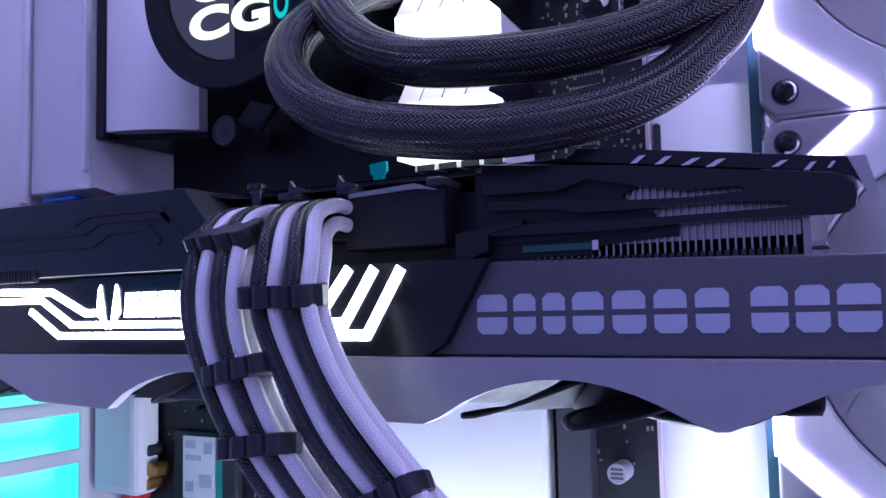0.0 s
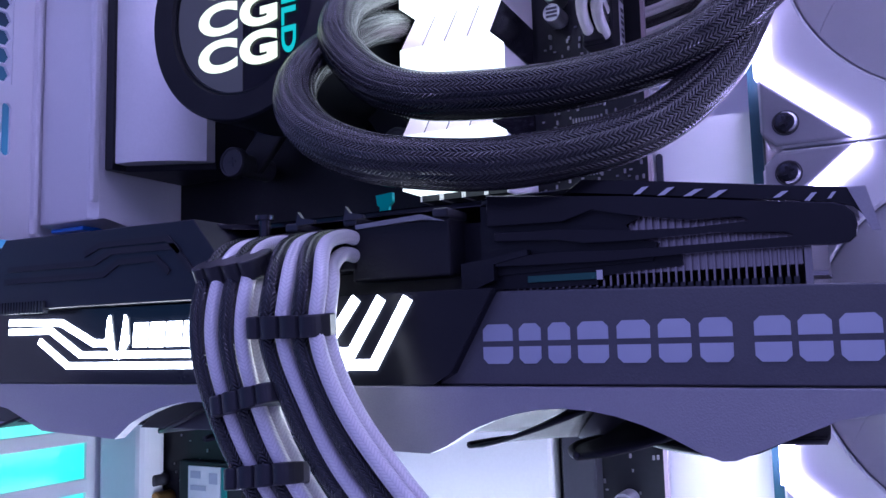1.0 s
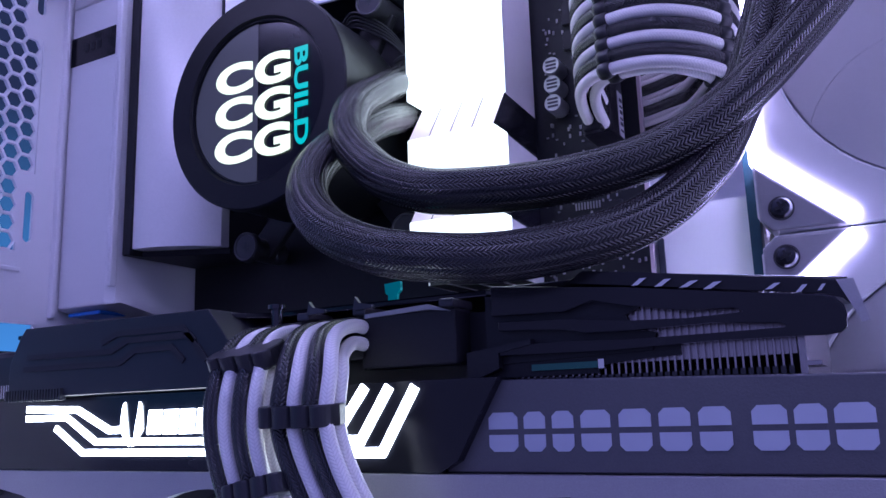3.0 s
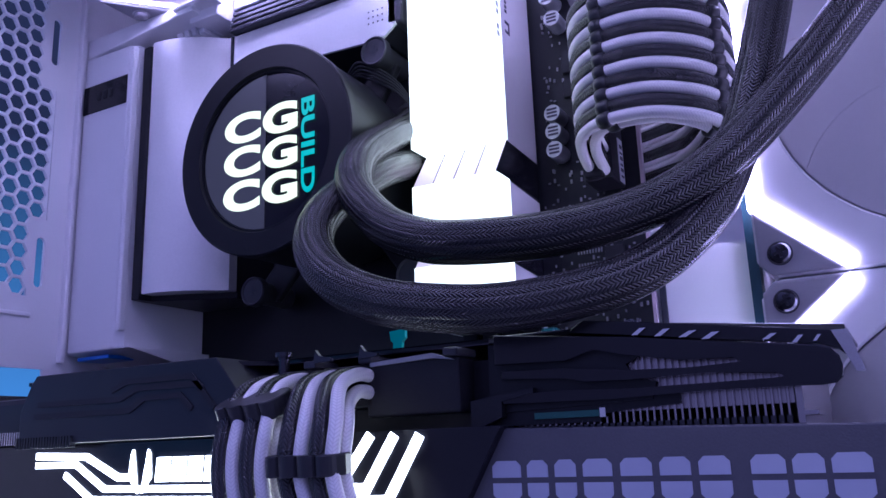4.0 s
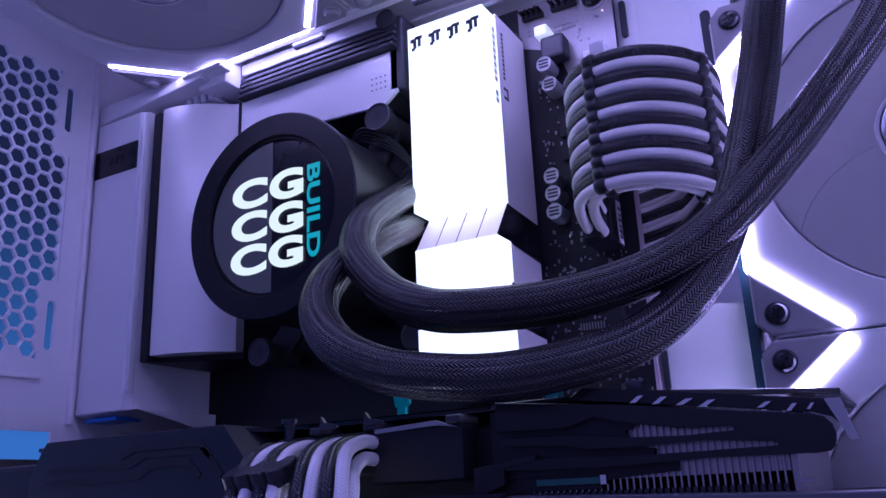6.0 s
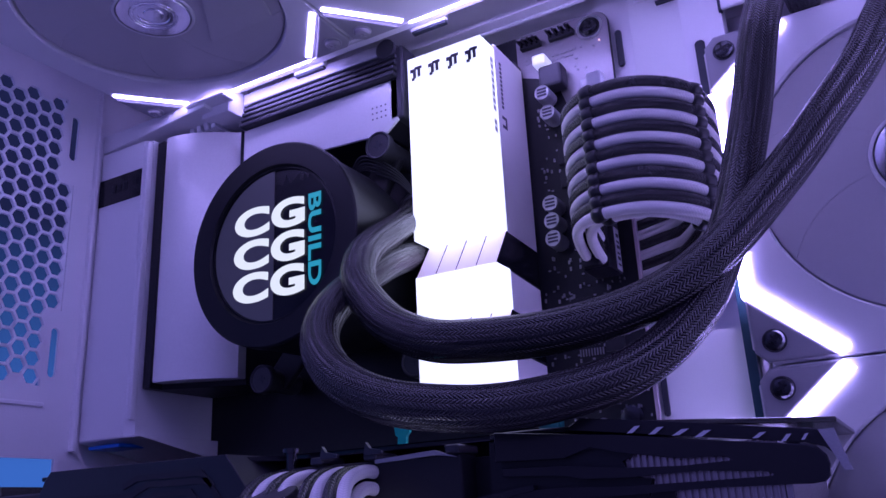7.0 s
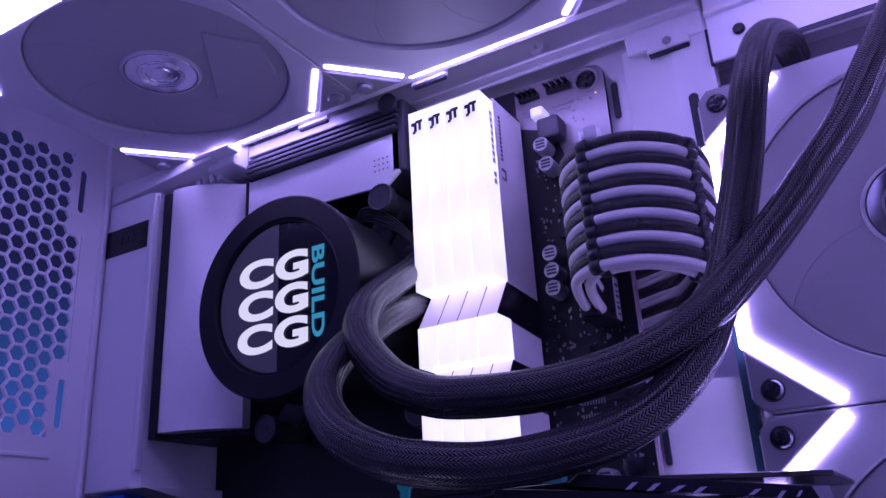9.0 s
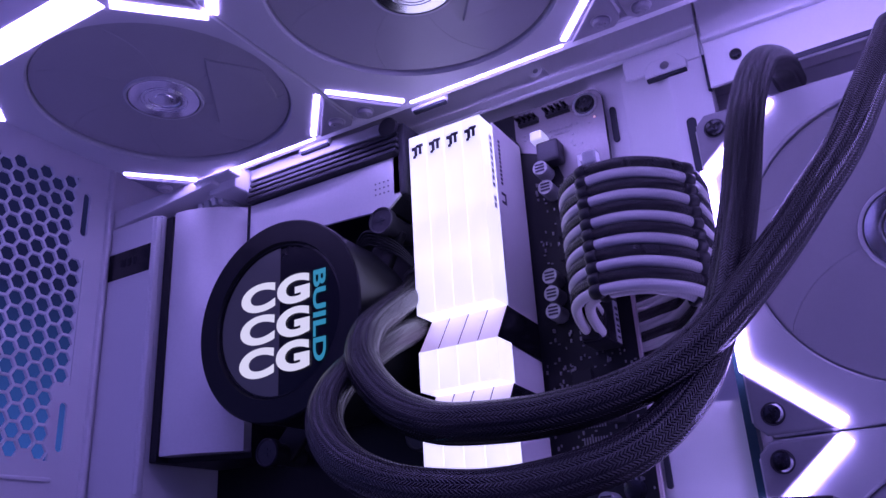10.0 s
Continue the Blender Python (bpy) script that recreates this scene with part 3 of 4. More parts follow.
lathe(bm, [(0.0042, 0), (0.0042, 0.0004), (0.0034, 0.0005), (0.0034, 0.0018), (0, 0.0024)], 24, Matrix.Translation((0.1490, -0.0003, 0.1605)) @ pose(0, 0, 0, 90))
part("mounting_screw", bm, M_SCREW, board, "dark cross-head screw", True)
bm = B()
box(bm, 0.1532, 0.1539, -0.0008, -0.0003, 0.3110, 0.3117)
part("signal_lamp", bm, M_SIGNAL, board, "tiny orange lamp")
# chips and the fine surface-mounted parts
rng = random.Random(4)
for x, z, w, hh in ((0.1350, 0.2660, 0.007, 0.009), (0.1345, 0.2550, 0.006, 0.007), (0.1400, 0.2760, 0.006, 0.004), (0.1345, 0.2030, 0.008, 0.006), (0.1460, 0.1880, 0.007, 0.007), (0.1360, 0.0820, 0.009, 0.008), (0.1420, 0.0450, 0.008, 0.010)):
    bm = B()
    box(bm, x - w / 2, x + w / 2, -0.0016, -0.0002, z - hh / 2, z + hh / 2, 0.0002)
    part("chip", bm, M_BLACK, board)
bm = B()
for zone in ((0.1400, 0.1540, 0.300, 0.3120, 8), (0.1230, 0.1420, 0.215, 0.290, 90), (0.1200, 0.1560, 0.160, 0.212, 150), (0.1240, 0.1560, 0.03, 0.140, 60), (-0.06, 0.055, 0.025, 0.080, 120)):
    for _ in range(zone[4]):
        x, z = rng.uniform(zone[0], zone[1]), rng.uniform(zone[2], zone[3])
        w, hh = rng.choice(((0.0005, 0.0009), (0.0009, 0.0005), (0.0007, 0.0014)))
        box(bm, x - w / 2, x + w / 2, -0.0009, -0.0003, z - hh / 2, z + hh / 2)
tagged(part("solder_speckle", bm, M_TRACE, board, "tiny soldered chips and resistors"), kind="stuff")
bm = B()
for row in range(5):
    for k in range(9):
        x, z = 0.132 + k * 0.0011, 0.196 - row * 0.006
        box(bm, x, x + 0.0005, -0.0006, -0.0003, z, z + 0.0026)
for x0, x1, z0, rows in ((0.1325, 0.1440, 0.3105, 2), (0.1210, 0.1270, 0.3125, 2), (0.1375, 0.1440, 0.2790, 4), (0.1345, 0.1395, 0.2690, 5)):
    for row in range(rows):
        for k in range(int((x1 - x0) / 0.0017)):
            x, z = x0 + k * 0.0017, z0 - row * 0.0021
            box(bm, x, x + 0.0009, -0.0009, -0.0004, z, z + 0.0006)
tagged(part("solder_pattern", bm, M_TRACE, board, "rows of bright solder pins"), kind="stuff")
# memory sockets
for i in range(4):
    x = 0.0900 + i * 0.0083
    bm = B()
    box(bm, x - 0.0032, x + 0.0032, -0.0080, -0.0003, 0.160, 0.3105, 0.0006)
    part("memory_socket", bm, M_BLACK, board, "black memory socket")
# silver chipset plate and the lower left of the board
bm = B()
box(bm, 0.0565, 0.1228, -0.0090, -0.0003, 0.022, 0.0900, 0.0015)
part("chipset_plate", bm, M_SILVER, board, "pale silver chipset plate")
bm = B()
box(bm, 0.1258, 0.1374, -0.0080, -0.0003, 0.0220, 0.0980, 0.0008)
part("slot_bar", bm, M_DARK, board, "dark grey long slot")
bm = B()
box(bm, -0.0500, -0.0150, -0.0045, -0.0003, 0.0300, 0.0680, 0.0006)
slot_card = part("label_board", bm, M_BLACK, board)
bm = B()
box(bm, -0.0440, -0.0260, -0.0052, -0.0046, 0.0400, 0.0660)
part("paper_label", bm, mat("white_label", (0.8, 0.8, 0.82), 0.5, grain=0.3, grain_scale=120), slot_card, "white printed label")
for x0, x1, z0, z1 in ((-0.0425, -0.0370, 0.0610, 0.0640), (-0.0425, -0.0340, 0.0560, 0.0580), (-0.0345, -0.0280, 0.0450, 0.0500), (-0.0425, -0.0380, 0.0430, 0.0470), (-0.0320, -0.0275, 0.0590, 0.0635)):
    bm = B()
    box(bm, x0, x1, -0.0054, -0.0051, z0, z1)
    part("print_bar", bm, M_GREYINK, slot_card, "grey printed bar")
bm = B()
box(bm, -0.0255, -0.0225, -0.0052, -0.0046, 0.0400, 0.0660)
part("label_edge", bm, M_TEAL, slot_card, "green label edge")
for k, z in enumerate((0.0590, 0.0510, 0.0450)):
    bm = B()
    lathe(bm, [(0.0034, 0), (0.0034, 0.008), (0.0028, 0.0088), (0, 0.0088)], 18, Matrix.Translation((-0.0635 + 0.004 * (k % 2), -0.0003, z)) @ pose(0, 0, 0, 90))
    part("audio_capacitor", bm, M_GOLD if k else M_DARK, board, "gold can capacitor" if k else "dark can capacitor", True)
bm = B()
box(bm, -0.0740, -0.0680, -0.0120, -0.0003, 0.0370, 0.0450, 0.0008)
part("plug", bm, M_RED, board, "red plug")
bm = B()
box(bm, -0.085, 0.010, -0.011, -0.0003, 0.100, 0.1065, 0.0008)
part("card_slot", bm, M_BLACK, board, "black card slot")
bm = B()
box(bm, -0.0895, -0.0612, -0.0150, -0.0003, 0.0400, 0.0960, 0.0040, 3)
part("corner_cover", bm, M_IOW, board, "white corner cover")
bm = B()
box(bm, 0.1150, 0.1235, -0.006, -0.0003, 0.1560, 0.1640, 0.001)
part("teal_latch", bm, M_TEAL, board, "teal slot latch")

# ---- white cover over the rear sockets ----
io = thing("io_cover", "matt white rear socket cover with a dark window", "cover")
bm = B()
prism(bm, [(-0.0905, -0.0445), (-0.0890, -0.0460), (-0.0600, -0.0460), (-0.0560, -0.0435), (-0.0545, -0.0005), (-0.0905, -0.0005)], 0.1690, 0.3090, "xy", 0.0008)
part("shell", bm, M_IOW, io)
bm = B()
prism(bm, [(-0.0458, 0.1688), (-0.0455, 0.1689), (-0.0005, 0.1600), (-0.0005, 0.1689)], -0.0900, -0.0500, "yz")
part("chin", bm, M_IOW, io)
bm = B()
box(bm, -0.0895, -0.0600, -0.0464, -0.0459, 0.2805, 0.2945, 0.0003)
w = part("window", bm, M_GLOSS, io, "glossy dark window")
bm = B()
for k in range(3):
    box(bm, -0.0800 + 0.0040 * k, -0.0775 + 0.0040 * k, -0.0467, -0.0463, 0.2860, 0.2900, 0.0004)
part("print_mark", bm, M_BLACK, w)
bm = B()
box(bm, -0.0575, -0.0553, -0.0472, -0.0440, 0.1760, 0.3070, 0.0006)
part("edge_strip", bm, M_IOW, io)
bm = B()
box(bm, -0.0850, -0.0650, -0.0440, -0.0300, 0.1655, 0.1672, 0.0005)
part("blue_lip", bm, mat("blue_plastic", (0.03, 0.20, 0.70), 0.3, stain=0.2), io, "shiny blue lower lip")

# ---- heatsinks round the processor ----
hs = thing("side_heatsink", "tall brushed silver heatsink beside the white cover", "heatsink")
bm = B()
n = 32
front = []
for i in range(n + 1):
    s = i / n
    front.append((-0.0490 + 0.0335 * s, -0.0418 + 0.0170 * s * s))
prism(bm, front + [(-0.0155, -0.0200), (-0.0490, -0.0360)], 0.1915, 0.3085, "xy", 0.0004)
part("silver_face", bm, M_SILVER, hs, "brushed silver face")
bm = B()
prism(bm, [(-0.0535, -0.0430), (-0.0493, -0.0430), (-0.0493, -0.0360), (-0.0160, -0.0190), (-0.0120, -0.0005), (-0.0535, -0.0005)], 0.1890, 0.3070, "xy", 0.0006)
part("black_body", bm, M_BLACK, hs, "black finned body")
ht = thing("top_heatsink", "long silver heatsink with black ribs on top", "heatsink")
# black strip put in for the dark gap at the heatsink's end
bm = B()
box(bm, -0.0122, -0.0111, -0.0306, -0.0060, 0.2780, 0.3062, 0.0002)
part("end_gap_strip", bm, M_BLACK, ht, "thin black strip standing for the dark gap")
bm = B()
prism(bm, [(-0.0110, 0.2860), (0.0680, 0.2820), (0.0745, 0.2870), (0.0745, 0.3060), (-0.0110, 0.3060)], -0.0300, -0.0286, "xz", 0.0004)
part("silver_face", bm, M_SILVER, ht, "brushed silver face")
bm = B()
prism(bm, [(-0.0108, 0.2864), (0.0678, 0.2824), (0.0742, 0.2873), (0.0742, 0.3058), (-0.0108, 0.3058)], -0.0284, -0.0060, "xz", 0.0006)
part("black_body", bm, M_BLACK, ht, "black body behind the silver face")
bm = B()
for r in range(3):
    for k in range(4):
        box(bm, 0.0615 + k * 0.0022, 0.06205 + k * 0.0022, -0.0302, -0.0299, 0.2900 + r * 0.0026, 0.29055 + r * 0.0026)
part("vent_dots", bm, M_INK, ht)
bm = B()
box(bm, -0.0110, 0.0700, -0.0312, -0.0060, 0.3186, 0.3246, 0.0008)
part("top_band", bm, M_ALU, ht, "pale satin band above the ribs")
for k in range(4):
    bm = B()
    box(bm, -0.0110, 0.0745, -0.0335 + 0.0008 * k, -0.0060, 0.3065 + 0.0030 * k, 0.3083 + 0.0030 * k, 0.0004)
    part("rib", bm, M_DARK, ht, "black rib")
bm = B()
box(bm, -0.0105, 0.0740, -0.0280, -0.0060, 0.3060, 0.3205)
part("rib_core", bm, M_BLACK, ht)
bm = B()
box(bm, 0.0700, 0.0775, -0.0300, -0.0060, 0.2870, 0.3215, 0.0012)
lathe(bm, [(0.0045, 0), (0.0045, 0.028), (0, 0.028)], 20, Matrix.Translation((0.0700, -0.004, 0.3205)) @ pose(0, 0, 0, 90))
part("end_cap", bm, M_DARK, ht, "black rounded end")

# processor power plug in the upper corner
bm = B()
prism(bm, [(XL, 0.3100), (-0.0220, 0.3158), (-0.0220, 0.3200), (XL, 0.3200)], -0.0450, -0.0200, "xz", 0.0005)
box(bm, -0.0285, -0.0118, -0.0400, -0.0200, 0.3130, 0.3290, 0.0006)
box(bm, -0.0330, -0.0095, -0.0465, -0.0390, 0.3176, 0.3190, 0.0004)
tagged(link("corner_ledge", bm, M_WHITE), "white folded ledge in the top rear corner", "ledge", kind="structure")
eps = thing("power_plug", "white sleeved power plug in the top corner of the board", "plug")
bm = B()
box(bm, -0.0435, -0.0235, -0.0300, -0.0080, 0.3125, 0.3150, 0.0006)
part("housing", bm, M_IOW, eps)
for k in range(4):
    bm = B()
    prism(bm, [(-0.0430 + 0.0046 * k, 0.3152), (-0.0400 + 0.0046 * k, 0.3156), (-0.0388 + 0.0046 * k, 0.3108), (-0.0418 + 0.0046 * k, 0.3104)], -0.0345, -0.0240, "xz", 0.0006)
    part("rib", bm, M_IOW, eps, "white moulded rib")
bm = B()
box(bm, -0.0545, -0.0345, -0.0225, -0.0080, 0.3120, 0.3160, 0.001)
part("comb", bm, M_BLACK, eps)

# ---- liquid cooler pump ----
PC = Vector((0.0385, -0.0660, 0.2312))
pump = thing("cooler_pump", "round black liquid-cooler pump with a lit display", "cooler")
PM = Matrix.Translation(PC) @ pose(0, 0, 0, 90)
bm = B()
lathe(bm, [(0.0306, -0.0012), (0.0312, 0.0000), (0.0394, 0.0003), (0.0400, -0.0003), (0.0400, -0.0040), (0.0392, -0.0050), (0.0390, -0.0300), (0.0370, -0.0420), (0.0330, -0.0600), (0, -0.0600)], 72, PM)
part("housing", bm, M_DRUM, pump, "soft black drum housing", True)
bm = B()
lathe(bm, [(0.0308, -0.0030), (0.0305, -0.0012), (0.0298, -0.0010), (0.0298, -0.0030)], 72, PM)
part("bezel", bm, M_DRUM, pump)
bm = B()
lathe(bm, [(0.0302, -0.0022), (0, -0.0022), (0, -0.0030), (0.0302, -0.0030)], 72, PM)
screen = part("display", bm, M_GLOSS, pump, "glossy dark round display")
bm = B()
prism(bm, [(0.0296 * math.cos(a) if math.cos(a) < 0 else 0.0, 0.0296 * math.sin(a)) for a in [math.pi / 2 + math.pi * k / 24 for k in range(25)]], -0.0021, -0.0018, "xy", m=PM)
part("dark_field", bm, M_SCRB, screen, "dim indigo half of the picture")


def words(text, size, x, z, y, material, parent, bold=0.0, turn=0.0, sx=1.0):
    cu = bpy.data.curves.new("writing", "FONT")
    cu.body = text
    cu.size = size
    cu.offset = bold
    cu.extrude = 0.00004
    tmp = new("writing", cu)
    me = bpy.data.meshes.new_from_object(tmp.evaluated_get(bpy.context.evaluated_depsgraph_get()))
    bpy.data.objects.remove(tmp)
    me.materials.clear()
    me.materials.append(material)
    ob = new("writing", me)
    ob.parent = parent
    ob.matrix_local = Matrix.Translation((x, y, z)) @ pose(0, 0, 0, 90) @ pose(0, 0, 0, 0, 0, turn) @ Matrix.Diagonal((sx, 1, 1, 1))
    return ob


SY = PC.y + 0.0016
for k, z in enumerate((0.2366, 0.2234, 0.2102)):
    words("C", 0.0148, 0.0188, z + 0.0003, SY, M_SCR, screen, 0.0007, 0, 1.68)
    words("G", 0.0148, 0.0374, z + 0.0003, SY, M_SCR, screen, 0.0007, 0, 1.52)
words("BUILD", 0.0080, 0.0556, 0.2478, SY, M_SCRT, screen, 0.0002, -90, 1.66)
# spring screws on the mounting arms
for x, z, y in ((0.0655, 0.2765, -0.0330), (-0.0005, 0.1890, -0.0270), (0.0100, 0.2700, -0.020), (0.0740, 0.1870, -0.024)):
    bm = B()
    m = Matrix.Translation((x, y, z)) @ pose(0, 0, 0, 90)
    lathe(bm, [(0.0048, -0.022), (0.0048, -0.0042), (0.0062, -0.0036), (0.0062, -0.0006), (0.0057, 0.0), (0.0052, -0.0002), (0.0050, -0.0006), (0, -0.0006)], 28, m)
    s = part("thumb_screw", bm, M_DARK, pump, "black thumb screw", True)
    bm = B()
    for rz in (0, 90):
        box(bm, -0.0020, 0.0020, -0.0005, 0.0005, -0.0012, -0.00045, m=m @ pose(0, 0, 0, 0, 0, rz + 5))
    part("cross_slot", bm, M_HOLE, s)
    bm = B()
    dx, dz = PC.x - x, PC.z - z
    a = math.degrees(math.atan2(dz, dx))
    box(bm, 0, 0.030, -0.006, 0.006, -0.014, -0.010, 0.001, m=m @ pose(0, 0, 0, 0, 0, a))
    part("mounting_arm", bm, M_BLACK, pump)
# thin leads between pump and board
for k in range(5):
    bm = B()
    sweep(bm, [(0.0500 + 0.001 * k, -0.030, 0.2690), (0.0590, -0.0330 + 0.001 * k, 0.2730 - 0.0012 * k), (0.0700, -0.024, 0.2660 - 0.0012 * k), (0.0775, -0.016, 0.2500)], 0.0005, 6, 8)
    part("lead", bm, M_BLACK, pump)


# ---- braided coolant tubes ----
def tube(label, pts, r=0.0056):
    t = thing("coolant_tube", label, "tube", "coolant tubes")
    bm = B()
    sweep(bm, pts, r, 28, 14)
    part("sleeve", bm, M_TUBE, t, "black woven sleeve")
    a, b = Vector(pts[0]), Vector(pts[1])
    m = Matrix.Translation(a) @ (b - a).to_track_quat("Z", "Y").to_matrix().to_4x4()
    bm = B()
    lathe(bm, [(0.0050, -0.010), (0.0064, -0.010), (0.0069, -0.009), (0.0069, -0.002), (0.0064, -0.001), (0.0057, -0.001)], 32, m)
    collar = part("collar", bm, M_RUBBER, t, "smooth black collar", True)
    bm = B()
    lathe(bm, [(0.0056, -0.0010), (0.0066, -0.0008), (0.0067, 0.0004), (0.0058, 0.0008)], 32, m)
    part("ring", bm, M_BLACK, collar, smooth=True)
    return t


tube("upper black braided coolant tube looping from the pump", [
    (0.0744, -0.0200, 0.2492), (0.0798, -0.0360, 0.2388), (0.0868, -0.0580, 0.2267), (0.0926, -0.0822, 0.2114), (0.0978, -0.0923, 0.1980), (0.1130, -0.1022, 0.1833),
    (0.1274, -0.1080, 0.1752), (0.1416, -0.1095, 0.1717), (0.1633, -0.1023, 0.1722), (0.1835, -0.0910, 0.1784), (0.2002, -0.0824, 0.1898),
    (0.2179, -0.0729, 0.2098), (0.2302, -0.0658, 0.2262), (0.2412, -0.0585, 0.2420), (0.2499, -0.0496, 0.2595), (0.2640, -0.0285, 0.2920)])
tube("lower black braided coolant tube looping up beside the fans", [
    (0.0748, -0.0158, 0.2329), (0.0894, -0.0661, 0.2120), (0.0905, -0.0942, 0.1934), (0.0949, -0.1079, 0.1793), (0.1080, -0.1175, 0.1663),
    (0.1254, -0.1216, 0.1576), (0.1437, -0.1208, 0.1538), (0.1560, -0.1161, 0.1535), (0.1674, -0.1093, 0.1555), (0.1786, -0.1009, 0.1596),
    (0.1877, -0.0914, 0.1671), (0.1952, -0.0819, 0.1782), (0.2007, -0.0746, 0.1924), (0.2052, -0.0709, 0.2051), (0.2124, -0.0635, 0.2339),
    (0.2181, -0.0586, 0.2614), (0.2230, -0.0401, 0.2864), (0.2280, -0.0180, 0.2982), (0.2293, 0.0055, 0.3026)])


# ---- memory ----
def memory_stick():
    s = thing("memory_stick", "white memory module with a glowing light bar", "memory", "memory modules")
    yf, yb, ye = -0.0400, -0.0284, -0.0020
    bars = [(0.3055, 0.2285), (0.2141, 0.1990), (0.1846, 0.1660)]
    for z1, z0 in bars:
        bm = B()
        box(bm, -0.00413, 0.00413, yf, yb, z0, z1, 0.0002)
        part("light_bar", bm, M_RAM, s, "glowing white light bar")
    # notches: a ramp that comes forward to the next bar, black at its sides
    for (_, z1), (z0, _) in zip(bars, bars[1:]):
        bm = B()
        prism(bm, [(yb, z1 + 0.0002), (yb - 0.0008, z1), (yf + 0.0004, z0), (yb, z0)], -0.0039, 0.0039, "yz")
        part("notch_ramp", bm, M_RAMD, s, "dim rosy diffuser ramp")
        for x0, x1 in ((-0.00405, -0.00392), (0.00392, 0.00405)):
            bm = B()
            prism(bm, [(ye, z1 - 0.0004), (yb, z1 + 0.0001), (yb - 0.0007, z1), (yf + 0.0006, z0 + 0.0001), (yb, z0 - 0.0004), (ye, z0 - 0.0012)], x0, x1, "yz")
            part("notch_side", bm, M_GLOSS, s, "gloss black notch side")
    # silver plates on both faces, parted by the notches
    for sx in (-1, 1):
        x0, x1 = sorted((sx * 0.0033, sx * 0.0041))
        for z1, z0, drop in ((0.3075, 0.2283, 0.0), (0.2134, 0.1988, 0.0018), (0.1839, 0.1640, 0.0018)):
            bm = B()
            prism(bm, [(yb + 0.0002, z1), (ye, z1 - drop), (ye, z0 - 0.0012 if z0 > 0.17 else z0), (yb + 0.0002, z0)], x0, x1, "yz", 0.0001)
            part("heat_spreader", bm, M_SPREAD, s, "pale silver heat spreader")
    bm = B()
    prism(bm, [(yb, 0.3060), (ye, 0.3050), (ye, 0.1640), (yb, 0.1640)], -0.0032, 0.0032, "yz")
    part("core", bm, M_BLACK, s, "black circuit board")
    # dark marks printed on the light bar
    bm = B()
    for dx, dz, w, hh in ((-0.0022, 0.0012, 0.0013, 0.0016), (-0.0009, -0.0002, 0.0014, 0.0044), (0.0009, 0.0020, 0.0034, 0.0013), (0.0012, 0.0000, 0.0013, 0.0040), (-0.0016, -0.0026, 0.0014, 0.0012)):
        box(bm, dx - w / 2, dx + w / 2, yf - 0.0002, yf + 0.0001, 0.2985 + dz - hh / 2, 0.2985 + dz + hh / 2)
    part("print_mark", bm, M_INK, s, "dark printed mark")
    return s


M_SPREAD = mat("pale_silver_spreader", (0.86, 0.82, 0.83), 0.36, metal=0.0, grain=0.05)
M_RAMD = glow("memory_notch_glow", (0.80, 0.60, 0.74), 0.42, 0.4)
M_FAINT = mat("faint_print", (0.55, 0.54, 0.58), 0.5)
stick = memory_stick()
stick.location = (0.0900, 0, 0)
for i in range(1, 4):
    outer = copy_thing(stick, Matrix.Translation((0.0900 + 0.0083 * i, 0, 0)))
# printing on the side of the outer module
for k in range(11):
    if k != 8:
        z = 0.3000 - k * 0.0030
        bm = B()
        box(bm, 0.00409, 0.00416, -0.0325, -0.0300, z - 0.0023, z)
        part("print_bar", bm, M_FAINT, outer, "faint grey printed bar")
for k in range(11):
    z = 0.3010 - k * 0.0019
    bm = B()
    box(bm, 0.00411, 0.00418, -0.0245, -0.0228, z - 0.0013, z)
    part("print_bar", bm, M_INK, outer, "dark printed bar")
for y0, y1, z0, z1 in ((-0.0250, -0.0220, 0.2760, 0.2772), (-0.0250, -0.0222, 0.2722, 0.2734), (-0.0222, -0.0210, 0.2722, 0.2772)):
    bm = B()
    box(bm, 0.00411, 0.00418, y0, y1, z0, z1)
    part("print_mark", bm, M_INK, outer, "dark printed mark")

# ---- main power cable: twelve sleeved leads in combs ----
main = thing("main_power_cable", "black and white sleeved main power cable bent over the board edge", "cable")
bm = B()
box(bm, 0.1415, 0.1520, -0.0160, -0.0003, 0.2120, 0.2680, 0.0008)
part("socket", bm, M_BLACK, main, "black board socket")
bm = B()
box(bm, 0.1428, 0.1496, -0.0200, -0.0155, 0.2120, 0.2600, 0.0008)
part("plug_shell", bm, M_BLACK, main, "black plug shell")
bm = B()
box(bm, 0.1519, 0.1523, -0.0072, -0.0022, 0.2128, 0.2290)
tag = part("paper_label", bm, M_FANW, main, "white paper label")
for k in range(6):
    bm = B()
    box(bm, 0.1522, 0.1525, -0.0060, -0.0034, 0.2145 + 0.0022 * k, 0.2145 + 0.0022 * k + (0.0012 if k % 2 else 0.0007))
    part("print_bar", bm, M_INK, tag, "dark printed bar")
